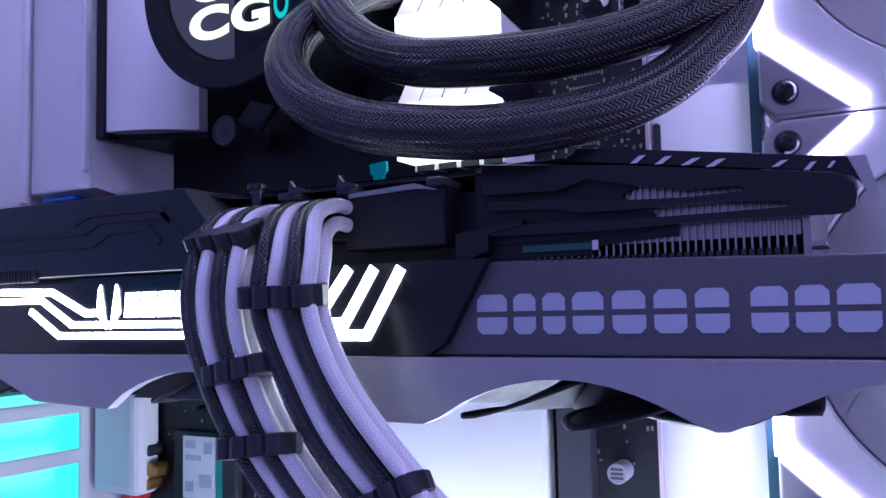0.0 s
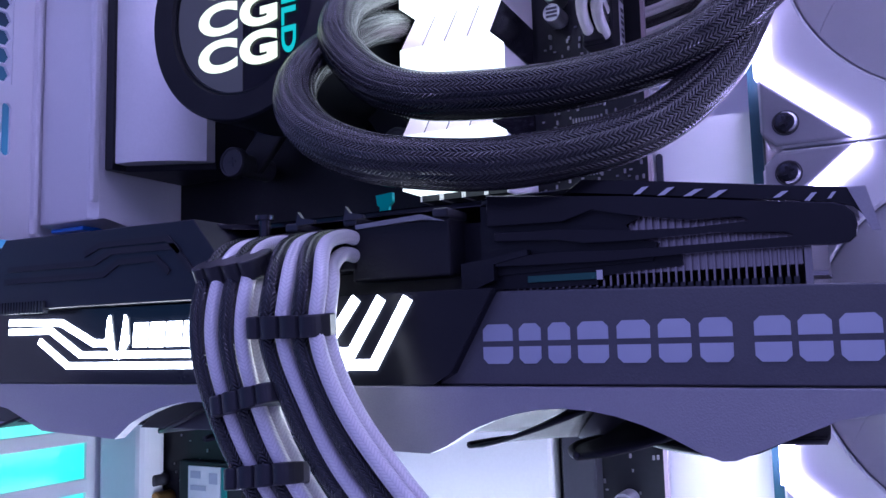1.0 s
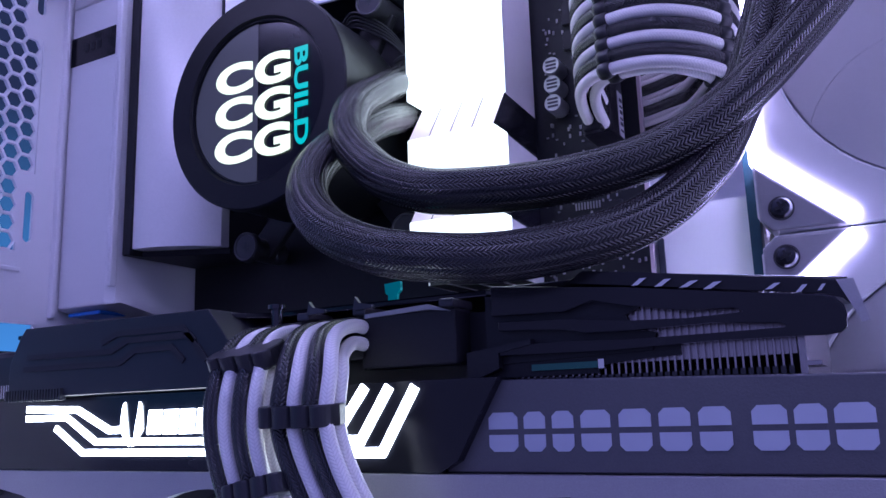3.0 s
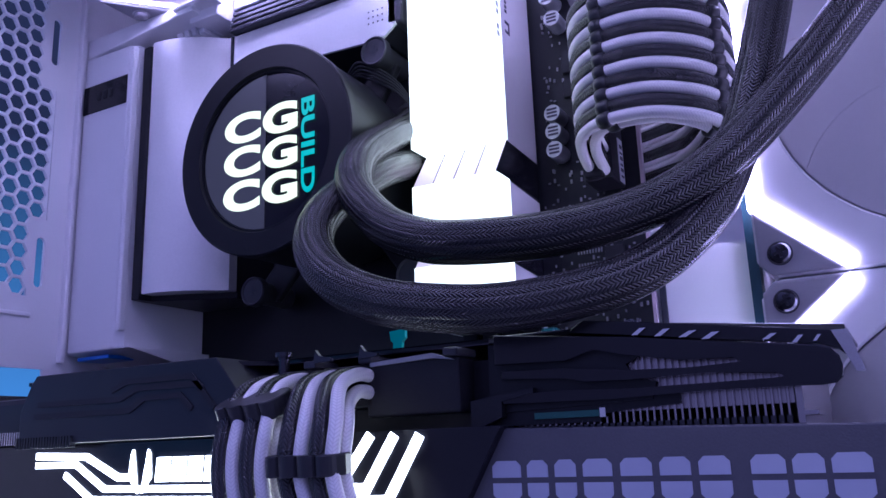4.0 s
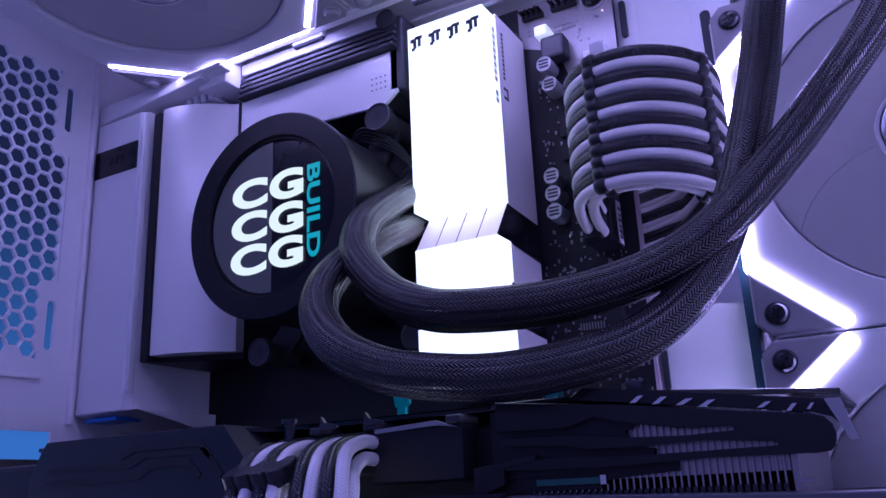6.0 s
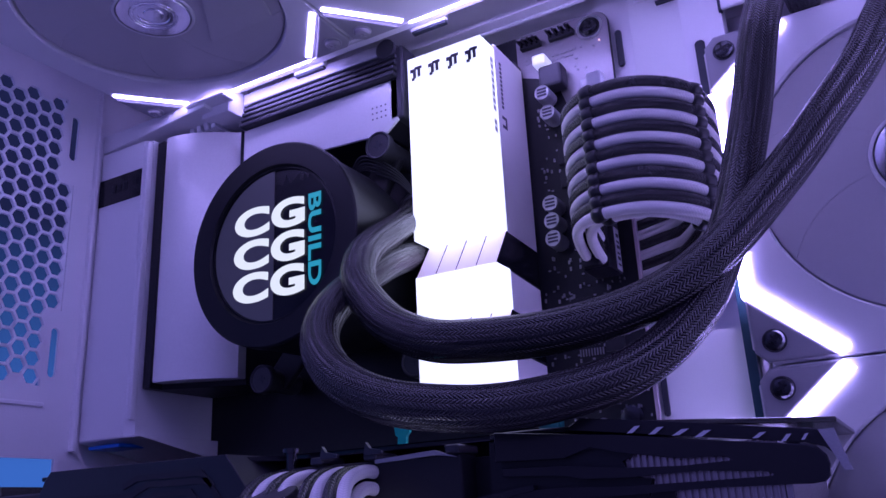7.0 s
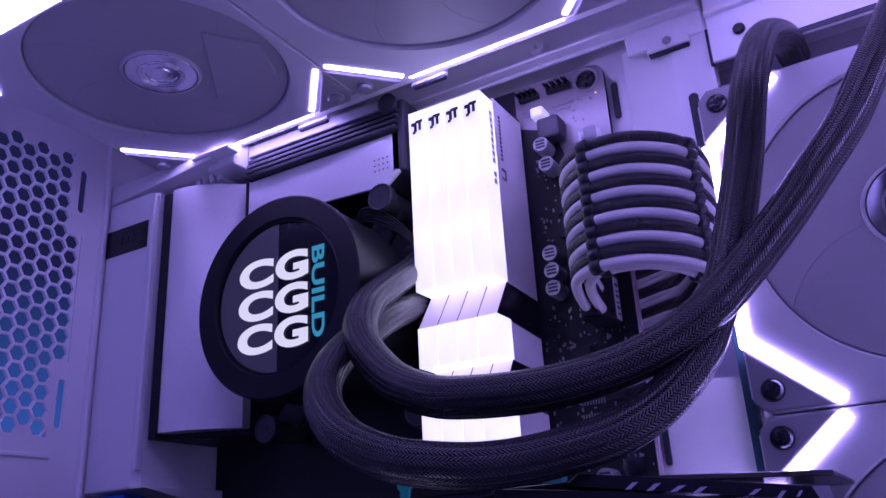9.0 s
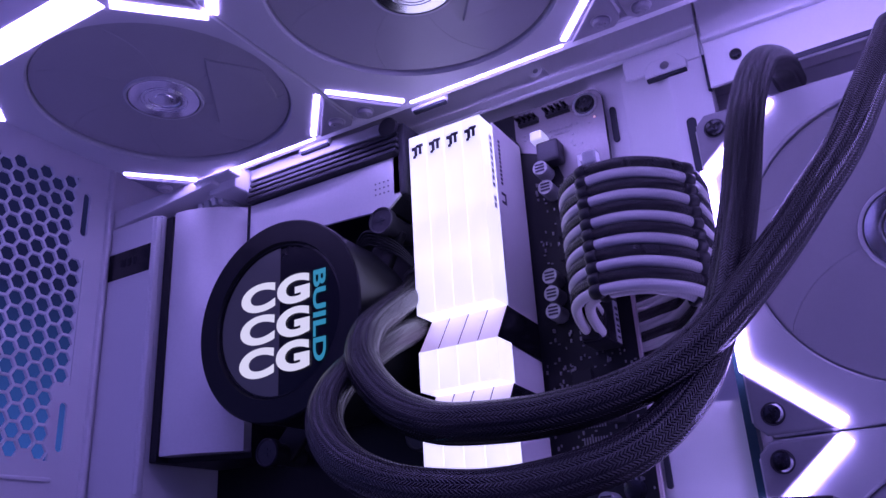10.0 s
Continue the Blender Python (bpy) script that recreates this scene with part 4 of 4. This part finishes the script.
for i in range(12):
    z = 0.2617 - 0.0039 * i
    for layer in range(2):
        bm = B()
        q = layer * 0.0046
        sweep(bm, [(0.1448 + q, -0.0140, z - 0.0045), (0.1462 + q, -0.0280, z - 0.0012), (0.1510 + q * 0.8, -0.0415 + q * 0.7, z), (0.1615, -0.0500 + q, z), (0.1770, -0.0535 + q, z - 0.0020), (0.1915 - 0.62 * q, -0.0485 + 0.78 * q, z - 0.0055),
                   (0.1965 - q, -0.0370 + 0.1 * q, z - 0.0085), (0.1935 - q, -0.0190, z - 0.0090), (0.1820 - q, -0.0020, z - 0.0110 - q * 0.4), (0.1660, 0.0046, z - 0.0130 - q * 0.5), (0.1500, 0.0054, z - 0.0150 - q * 0.5)], 0.00186 if i % 2 else 0.00190, 14, 6)
        white = i % 2 == 1
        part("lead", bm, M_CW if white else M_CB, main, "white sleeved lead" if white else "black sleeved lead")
bm = B()
for layer in (0.0, 0.0046):
    lathe(bm, [(0.0018, -0.0022), (0.0025, -0.0019), (0.0027, -0.0008), (0.0027, 0.0008), (0.0025, 0.0019), (0.0018, 0.0022)], 16, Matrix.Translation((0, layer, 0)))
bead_me = mesh(bm, M_RUBBER, True, "bead")
for x, y, dz, a in ((0.1615, -0.0502, 0.0, -21), (0.1943, -0.0444, -0.0066, 54)):
    bm = B()
    box(bm, -0.0014, 0.0014, -0.0010, 0.0056, -0.0225, 0.0225, 0.0006, m=Matrix.Translation((x, y, 0.24025 + dz)) @ pose(0, 0, 0, 0, 0, a))
    cb = part("comb", bm, M_RUBBER, main, "black cable comb")
    for i in range(12):
        shared("bead", bead_me, cb, Matrix.Translation((x, y, 0.2617 - 0.0039 * i + dz)) @ pose(0, 0, 0, 0, 0, a) @ pose(0, 0, 0, 0, 90))
bm = B()
box(bm, 0.1585, 0.1640, -0.040, -0.035, 0.2700, 0.2755, 0.0008)
part("clip", bm, M_IOW, main, "small white clip")

# ---- graphics card ----
card = thing("graphics_card", "large black and grey graphics card with a lit panel", "graphics card")
ZBP = 0.1490
# lower shroud with the arches over the fans

def arch(cx, half, z0, z1, n=10):
    return [(cx + half * (1 - 2 * k / n), z0 + (z1 - z0) * math.sin(math.pi * k / n) ** 0.8) for k in range(n + 1)]


outline = [(-0.0800, 0.1072), (0.2340, 0.1072), (0.2320, 0.1050), (0.2150, 0.1020), (0.1975, 0.0942), (0.1950, 0.0940), (0.1920, 0.0950)]
outline += arch(0.1650, 0.0260, 0.0950, 0.1030)[1:-1]
outline += [(0.1380, 0.0945), (0.1340, 0.0928), (0.1150, 0.0932), (0.1000, 0.0960)]
outline += arch(0.0660, 0.0300, 0.0930, 0.1030)[1:-1]
outline += [(0.0360, 0.0925), (0.0058, 0.0938), (-0.0100, 0.1000), (-0.0300, 0.1030), (-0.0800, 0.1040)]
bm = B()
prism(bm, outline, -0.1120, -0.1085, "xz", 0.0001)
part("lower_shroud", bm, M_SHROUD, card, "grey satin lower shroud with fan arches")
bm = B()
box(bm, -0.0800, 0.2310, -0.1085, -0.0100, 0.1040, 0.1068)
part("shroud_floor", bm, M_BLACK, card)
# print panel
bm = B()
prism(bm, [(0.1350, 0.1074), (0.2335, 0.1074), (0.2345, 0.1252), (0.1469, 0.1275)], -0.1085, -0.0900, "xz", 0.0004)
plate = part("print_panel", bm, M_PLATE, card, "dark grey side panel with pale print")
# the name on the panel as plain blocks
blocks = [(0.1461, 0.1530), (0.1545, 0.1594), (0.1610, 0.1658), (0.1674, 0.1738), (0.1756, 0.1822), (0.1838, 0.1900), (0.1916, 0.1977), (0.2015, 0.2078), (0.2090, 0.2146), (0.2158, 0.2226)]
for a, b in blocks:
    h0, h1, c = 0.1119, 0.1203, 0.0011
    mid, gap = 0.5 * (h0 + h1), 0.0006
    for pts in ([(a, h0 + c), (a + c, h0), (b - c, h0), (b, h0 + c), (b, mid - gap), (a, mid - gap)], [(a, mid + gap), (b, mid + gap), (b, h1 - c), (b - c, h1), (a + c, h1), (a, h1 - c)]):
        bm = B()
        prism(bm, pts, -0.10875, -0.1084, "xz")
        part("name_block", bm, M_GREYINK, plate, "pale violet-grey printed block")
# lit panel
bm = B()
prism(bm, [(-0.0700, 0.1074), (0.1348, 0.1074), (0.1395, 0.1100), (0.1500, 0.1280), (-0.0120, 0.1285), (-0.0700, 0.1285)], -0.1116, -0.0900, "xz", 0.0001)
panel = part("lit_panel_base", bm, M_GLOSS, card, "gloss black panel")
LY0, LY1 = -0.1121, -0.1112


def ribbon(pts, w):
    """The outline of a mitred line of half-width w."""
    left, right = [], []
    for i, p in enumerate(pts):
        p = Vector(p)
        d0 = (p - Vector(pts[i - 1])).normalized() if i else (Vector(pts[1]) - p).normalized()
        d1 = (Vector(pts[i + 1]) - p).normalized() if i < len(pts) - 1 else d0
        nn = Vector((-(d0 + d1).y, (d0 + d1).x)).normalized()
        k = w / max(0.4, nn.dot(Vector((-d0.y, d0.x))))
        left.append(p + nn * k)
        right.append(p - nn * k)
    return left + right[::-1]


def stroke(pts, w):
    bm = B()
    prism(bm, ribbon(pts, w), LY0, LY1, "xz")
    part("light_line", bm, M_LOGO, panel, "glowing white line")


stroke([(-0.0104, 0.1254), (0.0130, 0.1247), (0.0270, 0.1186), (0.0330, 0.1186)], 0.0010)
stroke([(-0.0104, 0.1226), (0.0085, 0.1225), (0.0215, 0.1154), (0.0660, 0.1152)], 0.0009)
stroke([(0.0035, 0.1196), (0.0160, 0.1124), (0.0700, 0.1123)], 0.0009)
stroke([(0.0660, 0.1152), (0.1140, 0.1148), (0.1222, 0.1271)], 0.0012)
stroke([(0.0680, 0.1122), (0.1200, 0.1120), (0.1292, 0.1268)], 0.0012)
stroke([(0.1065, 0.1160), (0.1154, 0.1273)], 0.0012)
# emblem and lettering of the maker as plain lit shapes
bm = B()
for k in (-1, 1):
    prism(bm, [(0.0362 + k * 0.0008, 0.1140), (0.0362 + k * 0.0045, 0.1185), (0.0362 + k * 0.0038, 0.1250), (0.0362 + k * 0.0030, 0.1262), (0.0362 + k * 0.0018, 0.1200)], LY0, LY1, "xz")
part("emblem", bm, M_LOGO, panel, "glowing white emblem")
for k in range(5):
    bm = B()
    a = 0.0425 + 0.0062 * k
    prism(bm, [(a, 0.1172), (a + 0.0050, 0.1172), (a + 0.0055, 0.1238), (a + 0.0006, 0.1238)], LY0, LY1, "xz")
    part("name_block", bm, M_LOGO, panel, "glowing white block")
# upper left cover with sunk grooves
bm = B()
prism(bm, [(0.0740, 0.1288), (0.0768, 0.1340), (0.0768, 0.1405), (0.0693, 0.1494), (-0.0061, 0.1497), (-0.0085, 0.1470), (-0.0128, 0.1390), (-0.0128, 0.1288)], -0.1170, -0.0150, "xz", 0.0003)
M_COVER = mat("dark_cover_metal", (0.020, 0.021, 0.028), 0.40, grain=0.15, grain_scale=1500, bump=0.05, spec=0.3)
cover = part("left_cover", bm, M_COVER, card, "dark cover with circuit-like grooves")
M_GROOVE = mat("groove_black", (0.012, 0.012, 0.017), 0.7)
GROOVES = (
    [(-0.0042, 0.1407), (0.0328, 0.1404), (0.0396, 0.1431), (0.0628, 0.1429), (0.0693, 0.1361)],
    [(0.0289, 0.1430), (0.0352, 0.1452), (0.0605, 0.1451), (0.0650, 0.1412)],
    [(-0.0056, 0.1372), (0.0366, 0.1370), (0.0426, 0.1401), (0.0565, 0.1402), (0.0612, 0.1362)],
)
for g in GROOVES:
    bm = B()
    prism(bm, ribbon(g, 0.0008), -0.1174, -0.1165, "xz")
    part("groove", bm, M_GROOVE, cover, "sunk black groove")
vent_bar = B()
box(vent_bar, -0.0003, 0.0003, -0.1180, -0.1160, 0.1276, 0.1310)
vent_me = mesh(vent_bar, M_COVER, name="vent_bar")
for k in range(20):
    shared("vent_bar", vent_me, cover, Matrix.Translation((-0.0122 + 0.0013 * k, 0, 0)))
bm = B()
box(bm, -0.0870, -0.0130, -0.1120, -0.0150, 0.1290, 0.1440, 0.002)
part("rear_block", bm, M_BLACK, card)
bm = B()
for k in range(14):
    box(bm, -0.0300 + k * 0.0012, -0.0293 + k * 0.0012, -0.1160, -0.1110, 0.1290, 0.1330)
part("rear_fins", bm, M_STEEL, card)
bm = B()
box(bm, -0.0895, -0.0870, -0.1150, -0.0100, 0.0950, 0.1500)
part("bracket", bm, M_STEEL, card, "steel slot bracket")
# backplate
bm = B()
prism(bm, [(-0.0200, -0.0120), (0.2190, -0.0120), (0.2190, -0.0640), (0.1790, -0.1035), (0.1480, -0.1035), (0.1430, -0.1010), (0.0770, -0.1010), (0.0690, -0.1100), (-0.0200, -0.1100)], 0.1476, 0.1490, "xy", 0.0003)
bp = part("backplate", bm, M_GLOSS, card, "gloss black backplate")
bm = B()
prism(bm, [(0.1640, 0.1480), (0.1680, 0.1506), (0.1784, 0.1492), (0.2214, 0.1431), (0.2232, 0.1355), (0.2195, 0.1400), (0.2160, 0.1412), (0.1790, 0.1462)], -0.1038, -0.1030, "xz", 0.0002)
part("edge_bevel", bm, M_GLOSS, bp, "mirror-like bevelled edge")
for a, b, z0, z1 in ((0.1792, 0.1825, 0.1460, 0.1474), (0.1841, 0.1877, 0.1453, 0.1467), (0.1892, 0.1932, 0.1446, 0.1458), (0.1939, 0.1978, 0.1438, 0.1451), (0.2058, 0.2088, 0.1426, 0.1437), (0.2113, 0.2136, 0.1415, 0.1429), (0.2152, 0.2168, 0.1415, 0.1427)):
    bm = B()
    w = (b - a) * 0.42
    prism(bm, [(a, z0), (a + w, z0), (b, z1), (b - w, z1)], -0.1046, -0.1036, "xz")
    part("slit", bm, M_CHROME, bp, "bright slanted slit")
# side tongue with two long openings over the fins
bm = B()
T0, T1 = -0.1058, -0.1040
prism(bm, [(0.1464, 0.1490), (0.1778, 0.1457), (0.2013, 0.1424), (0.2159, 0.1406), (0.2181, 0.1399), (0.2195, 0.1383), (0.2199, 0.1364), (0.2196, 0.1342), (0.2184, 0.1332), (0.2159, 0.1329),
           (0.2129, 0.1330), (0.1951, 0.1332), (0.1740, 0.1326), (0.1480, 0.1328), (0.1480, 0.1350), (0.1629, 0.1352), (0.1773, 0.1346), (0.1952, 0.1347), (0.2088, 0.1346), (0.2096, 0.1352), (0.2079, 0.1361),
           (0.1953, 0.1368), (0.1786, 0.1365), (0.1684, 0.1366), (0.1631, 0.1381), (0.1480, 0.1385), (0.1480, 0.1405), (0.1631, 0.1400), (0.1787, 0.1385), (0.1908, 0.1381), (0.2013, 0.1382), (0.2019, 0.1386), (0.2000, 0.1397),
           (0.1897, 0.1397), (0.1776, 0.1419), (0.1707, 0.1439), (0.1640, 0.1416), (0.1464, 0.1420)], T0, T1, "xz", 0.00025)
part("side_tongue", bm, M_GLOSS, card, "gloss black side bar with long openings")
bm = B()
prism(bm, [(0.1400, 0.1270), (0.1480, 0.1300), (0.1480, 0.1335), (0.1560, 0.1350), (0.1560, 0.1362), (0.1400, 0.1340)], -0.1062, -0.1040, "xz")
part("corner_web", bm, M_BLACK, card)
# black plates added to darken the dim end of the fin stack
bm = B()
prism(bm, [(0.1440, 0.1310), (0.1824, 0.1322), (0.1834, 0.1360), (0.1791, 0.1366), (0.1771, 0.1400), (0.1811, 0.1420), (0.1660, 0.1445), (0.1440, 0.1470)], -0.1037, -0.1030, "xz")
prism(bm, [(0.1440, 0.1280), (0.1705, 0.1280), (0.1705, 0.1296), (0.1770, 0.1304), (0.1880, 0.1310), (0.1880, 0.1332), (0.1440, 0.1315)], -0.1031, -0.1024, "xz")
part("fin_shade_plate", bm, M_BLACK, card, "black plate standing for shade over part of the fins")
# fin stack
fin = B()
box(fin, -0.0002, 0.0002, -0.1022, -0.0500, 0.1255, 0.1425)
box(fin, 0.0002, 0.0011, -0.1012, -0.1009, 0.1300, 0.1420)
fin_me = mesh(fin, M_STEEL, name="fin")
for k in range(42):
    shared("fin", fin_me, card, Matrix.Translation((0.1475 + 0.00150 * k, 0, 0)))
tip = B()
box(tip, -0.0005, 0.0005, -0.1034, -0.1018, 0.1262, 0.1276)
tip_me = mesh(tip, M_SCREW, name="fin_tab")
for k in range(42):
    shared("fin_tab", tip_me, card, Matrix.Translation((0.1475 + 0.00150 * k, 0, 0)))
bm = B()
for k in range(2):
    box(bm, 0.1460, 0.2100, -0.1000, -0.0960, 0.1365 + k * 0.0052, 0.1372 + k * 0.0052)
part("fin_bar", bm, M_STEEL, card)
bm = B()
box(bm, 0.1550, 0.1705, -0.1038, -0.1030, 0.1292, 0.1306)
part("teal_edge", bm, mat("dim_teal", (0.025, 0.14, 0.11), 0.35, stain=0.5), card, "teal circuit board edge")
bm = B()
box(bm, 0.1705, 0.1718, -0.1039, -0.1030, 0.1290, 0.1310)
part("solder_tab", bm, M_CHROME, card)
bm = B()
box(bm, 0.2105, 0.2118, -0.1025, -0.0400, 0.1245, 0.1380)
box(bm, 0.2118, 0.2145, -0.1040, -0.0900, 0.1275, 0.1283)
part("end_bracket", bm, M_STEEL, card, "bare metal end bracket")
# core between shroud and backplate
bm = B()
box(bm, -0.0800, 0.1440, -0.1000, -0.0120, 0.1070, 0.1440)
box(bm, 0.1440, 0.2080, -0.0490, -0.0120, 0.1070, 0.1460)
box(bm, 0.1440, 0.2290, -0.0890, -0.0120, 0.1070, 0.1250)
part("core", bm, M_BLACK, card)
# dark wells behind the fan arches
for x0, x1 in ((0.0340, 0.1000), (-0.0600, 0.0050)):
    bm = B()
    prism(bm, [(x0, 0.0945), (x1, 0.0945), (x1 - 0.004, 0.1040), (x0 + 0.012, 0.1040)], -0.1015, -0.1000, "xz", 0.0003)
    part("fan_well", bm, M_DARK, card, "dark wall of the fan well")
# power sockets on the edge of the card
for k, x in enumerate((0.0800, 0.0975, 0.1115)):
    bm = B()
    wd = 0.0160 if k < 2 else 0.0265
    box(bm, x, x + wd, -0.1075, -0.0900, 0.1316 if k == 2 else 0.1340, 0.1448, 0.0006)
    sk = part("power_socket", bm, M_BLACK, card, "black power socket")
    bm = B()
    box(bm, x + wd - 0.0040, x + wd, -0.1085, -0.0980, 0.1449, 0.1470, 0.0005)
    part("latch", bm, M_DARK, sk)
bm = B()
prism(bm, [(0.1130, 0.1450), (0.1310, 0.1460), (0.1370, 0.1440), (0.1310, 0.1448), (0.1130, 0.1440)], -0.1082, -0.1070, "xz")
part("grey_edge", bm, M_SHROUD, card)
for x in (0.0965, 0.1108):
    bm = B()
    prism(bm, [(x - 0.0006, 0.1462), (x, 0.1496), (x + 0.0012, 0.1480), (x + 0.0050, 0.1472), (x + 0.0050, 0.1464)], -0.1092, -0.1080, "xz")
    part("latch_clip", bm, M_DARK, card, "bent dark clip")
bm = B()
lathe(bm, [(0.0016, 0), (0.0016, 0.006), (0.0024, 0.006), (0.0024, 0.0072), (0, 0.0072)], 16, Matrix.Translation((0.0835, -0.1060, 0.1430)))
part("spacer", bm, M_SCREW, card, "metal spacer", True)
bm = B()
prism(bm, [(0.2186, 0.1433), (0.2216, 0.1433), (0.2236, 0.1352), (0.2222, 0.1350)], -0.1046, -0.1039, "xz")
part("end_lip", bm, M_SHROUD, card, "grey end lip")
bm = B()
box(bm, 0.0720, 0.0800, -0.1060, -0.1040, 0.1425, 0.1436)
part("board_edge", bm, M_GREYINK, card, "pale circuit board edge")
bm = B()
prism(bm, [(0.1086, 0.1491), (0.1112, 0.1491), (0.1116, 0.1522), (0.1126, 0.1532), (0.1126, 0.1556), (0.1076, 0.1552), (0.1080, 0.1526), (0.1088, 0.1520)], -0.0905, -0.0892, "xz")
part("teal_tab", bm, mat("bright_teal", (0.02, 0.72, 0.46), 0.4, stain=0.2), card, "small teal tab")
# cooling fans under the card: wide swept blades with a thick dark leading edge
M_CBLADE = mat("grey_fan_blade", (0.016, 0.0155, 0.020), 0.42, grain=0.25, grain_scale=2200, bump=0.2, spec=0.15)
nr, nc = 8, 7
bm, em = B(), B()
g = []
for i in range(nr):
    r = 0.014 + 0.0315 * i / (nr - 1)
    g.append([(r * math.cos(a), r * math.sin(a), z) for a, z in ((q * 0.74 + 0.30 * (i / (nr - 1)) ** 1.5, 0.0930 + 0.0095 * q ** 1.4) for q in [j / (nc - 1) for j in range(nc)])])
vs = [[bm.verts.new(c) for c in row] for row in g]
for i in range(nr - 1):
    for j in range(nc - 1):
        bm.faces.new((vs[i][j], vs[i + 1][j], vs[i + 1][j + 1], vs[i][j + 1]))
bm.normal_update()
bmesh.ops.solidify(bm, geom=bm.faces[:], thickness=0.0008)
blade_shape = mesh(bm, M_CBLADE, True, "fan_blade")
sweep(em, [row[0] for row in g], 0.0008, 8, 3)
edge_shape = mesh(em, M_BLACK, True, "blade_edge")
for cx, start in ((0.1650, 14), (0.0660, 11), (-0.0200, 0)):
    for k in range(9):
        m = Matrix.Translation((cx, -0.0620, 0)) @ pose(0, 0, 0, 0, 0, 40 * k + start)
        shared("blade_edge", edge_shape, shared("fan_blade", blade_shape, card, m))
    bm = B()
    lathe(bm, [(0, 0.092), (0.014, 0.092), (0.015, 0.094), (0.015, 0.104), (0, 0.104)], 28, Matrix.Translation((cx, -0.062, 0)))
    part("fan_hub", bm, M_DARK, card, smooth=True)

# ---- sleeved leads of the card ----
gpu_cable = thing("card_power_cable", "black and white sleeved leads hanging from the graphics card", "cable")
for i in range(8):
    g = i // 4
    for layer in range(2):
        q = layer * 0.0042
        x0 = 0.0820 + 0.0039 * i + 0.0012 * g
        xm = 0.0845 + 0.0044 * i
        dx = 0.0032 * g
        gx = 0.0026 * g
        low = 0.0012 * max(0, i - 5)
        bm = B()
        sweep(bm, [(x0 + 0.6 * gx, -0.1040, 0.1416 - q), (x0 + 0.6 * gx + 0.0002, -0.1120, 0.1420 - q), (x0 + 0.8 * gx + 0.0008, -0.1210 + q * 0.7, 0.1388 - q), (xm + gx, -0.1290 + q, 0.1300), (xm + gx + 0.0006, -0.1310 + q, 0.1180),
                   (xm + 0.5 * gx + 0.0042 + dx, -0.1300 + q, 0.1040), (xm + low + 0.0105 + 1.8 * dx, -0.1280 + q, 0.0900), (xm + low + 0.0220 + 2.6 * dx, -0.1250 + q, 0.0740), (xm + low + 0.0330 + 3 * dx, -0.1200 + q, 0.0600), (xm + low + 0.0400 + 3 * dx, -0.1120 + q, 0.0420)], 0.00172 if (i + layer * (i % 3 == 2)) % 2 else 0.00195, 14, 8)
        white = (i + layer * (i % 3 == 2)) % 2 == 1
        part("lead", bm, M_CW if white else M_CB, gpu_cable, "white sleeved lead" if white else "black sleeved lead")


def comb(first, at, turn, size=1.0):
    """A scalloped rubber comb clipped round four neighbouring leads."""
    c = Vector((0.0845 + 0.0044 * (first + 1.5) + at[0], at[1], at[2]))
    half = 0.0096 * size
    pts = []
    for side in (-1, 1):
        for k in range(41):
            u = side * (2 * k / 40 - 1) * -1
            bump = abs(math.sin(2 * math.pi * (u + 1))) ** 0.55
            end = max(0.0, 1 - abs(u) ** 7) ** 0.5
            if 0 < k < 40 or side < 0:
                pts.append((half * u, 0.0012 + side * (0.0040 + 0.0014 * bump) * end))
    bm = B()
    prism(bm, pts, -0.0022 * size, 0.0022 * size, "xy", 0.0004, Matrix.Translation(c) @ pose(0, 0, 0, *turn))
    part("comb", bm, M_RUBBER, gpu_cable, "black rubber cable comb")


comb(0, (-0.0004, -0.1264, 0.1345), (24, -3, 0), 1.06)
comb(4, (0.0014, -0.1302, 0.1210), (4, 0, 0), 1.08)
comb(1, (0.0036, -0.1302, 0.1053), (-4, -12, 0))
comb(0, (0.0104, -0.1280, 0.0888), (-8, -8, 0), 1.05)
comb(4, (0.0249, -0.1262, 0.0800), (-8, -28, 0))
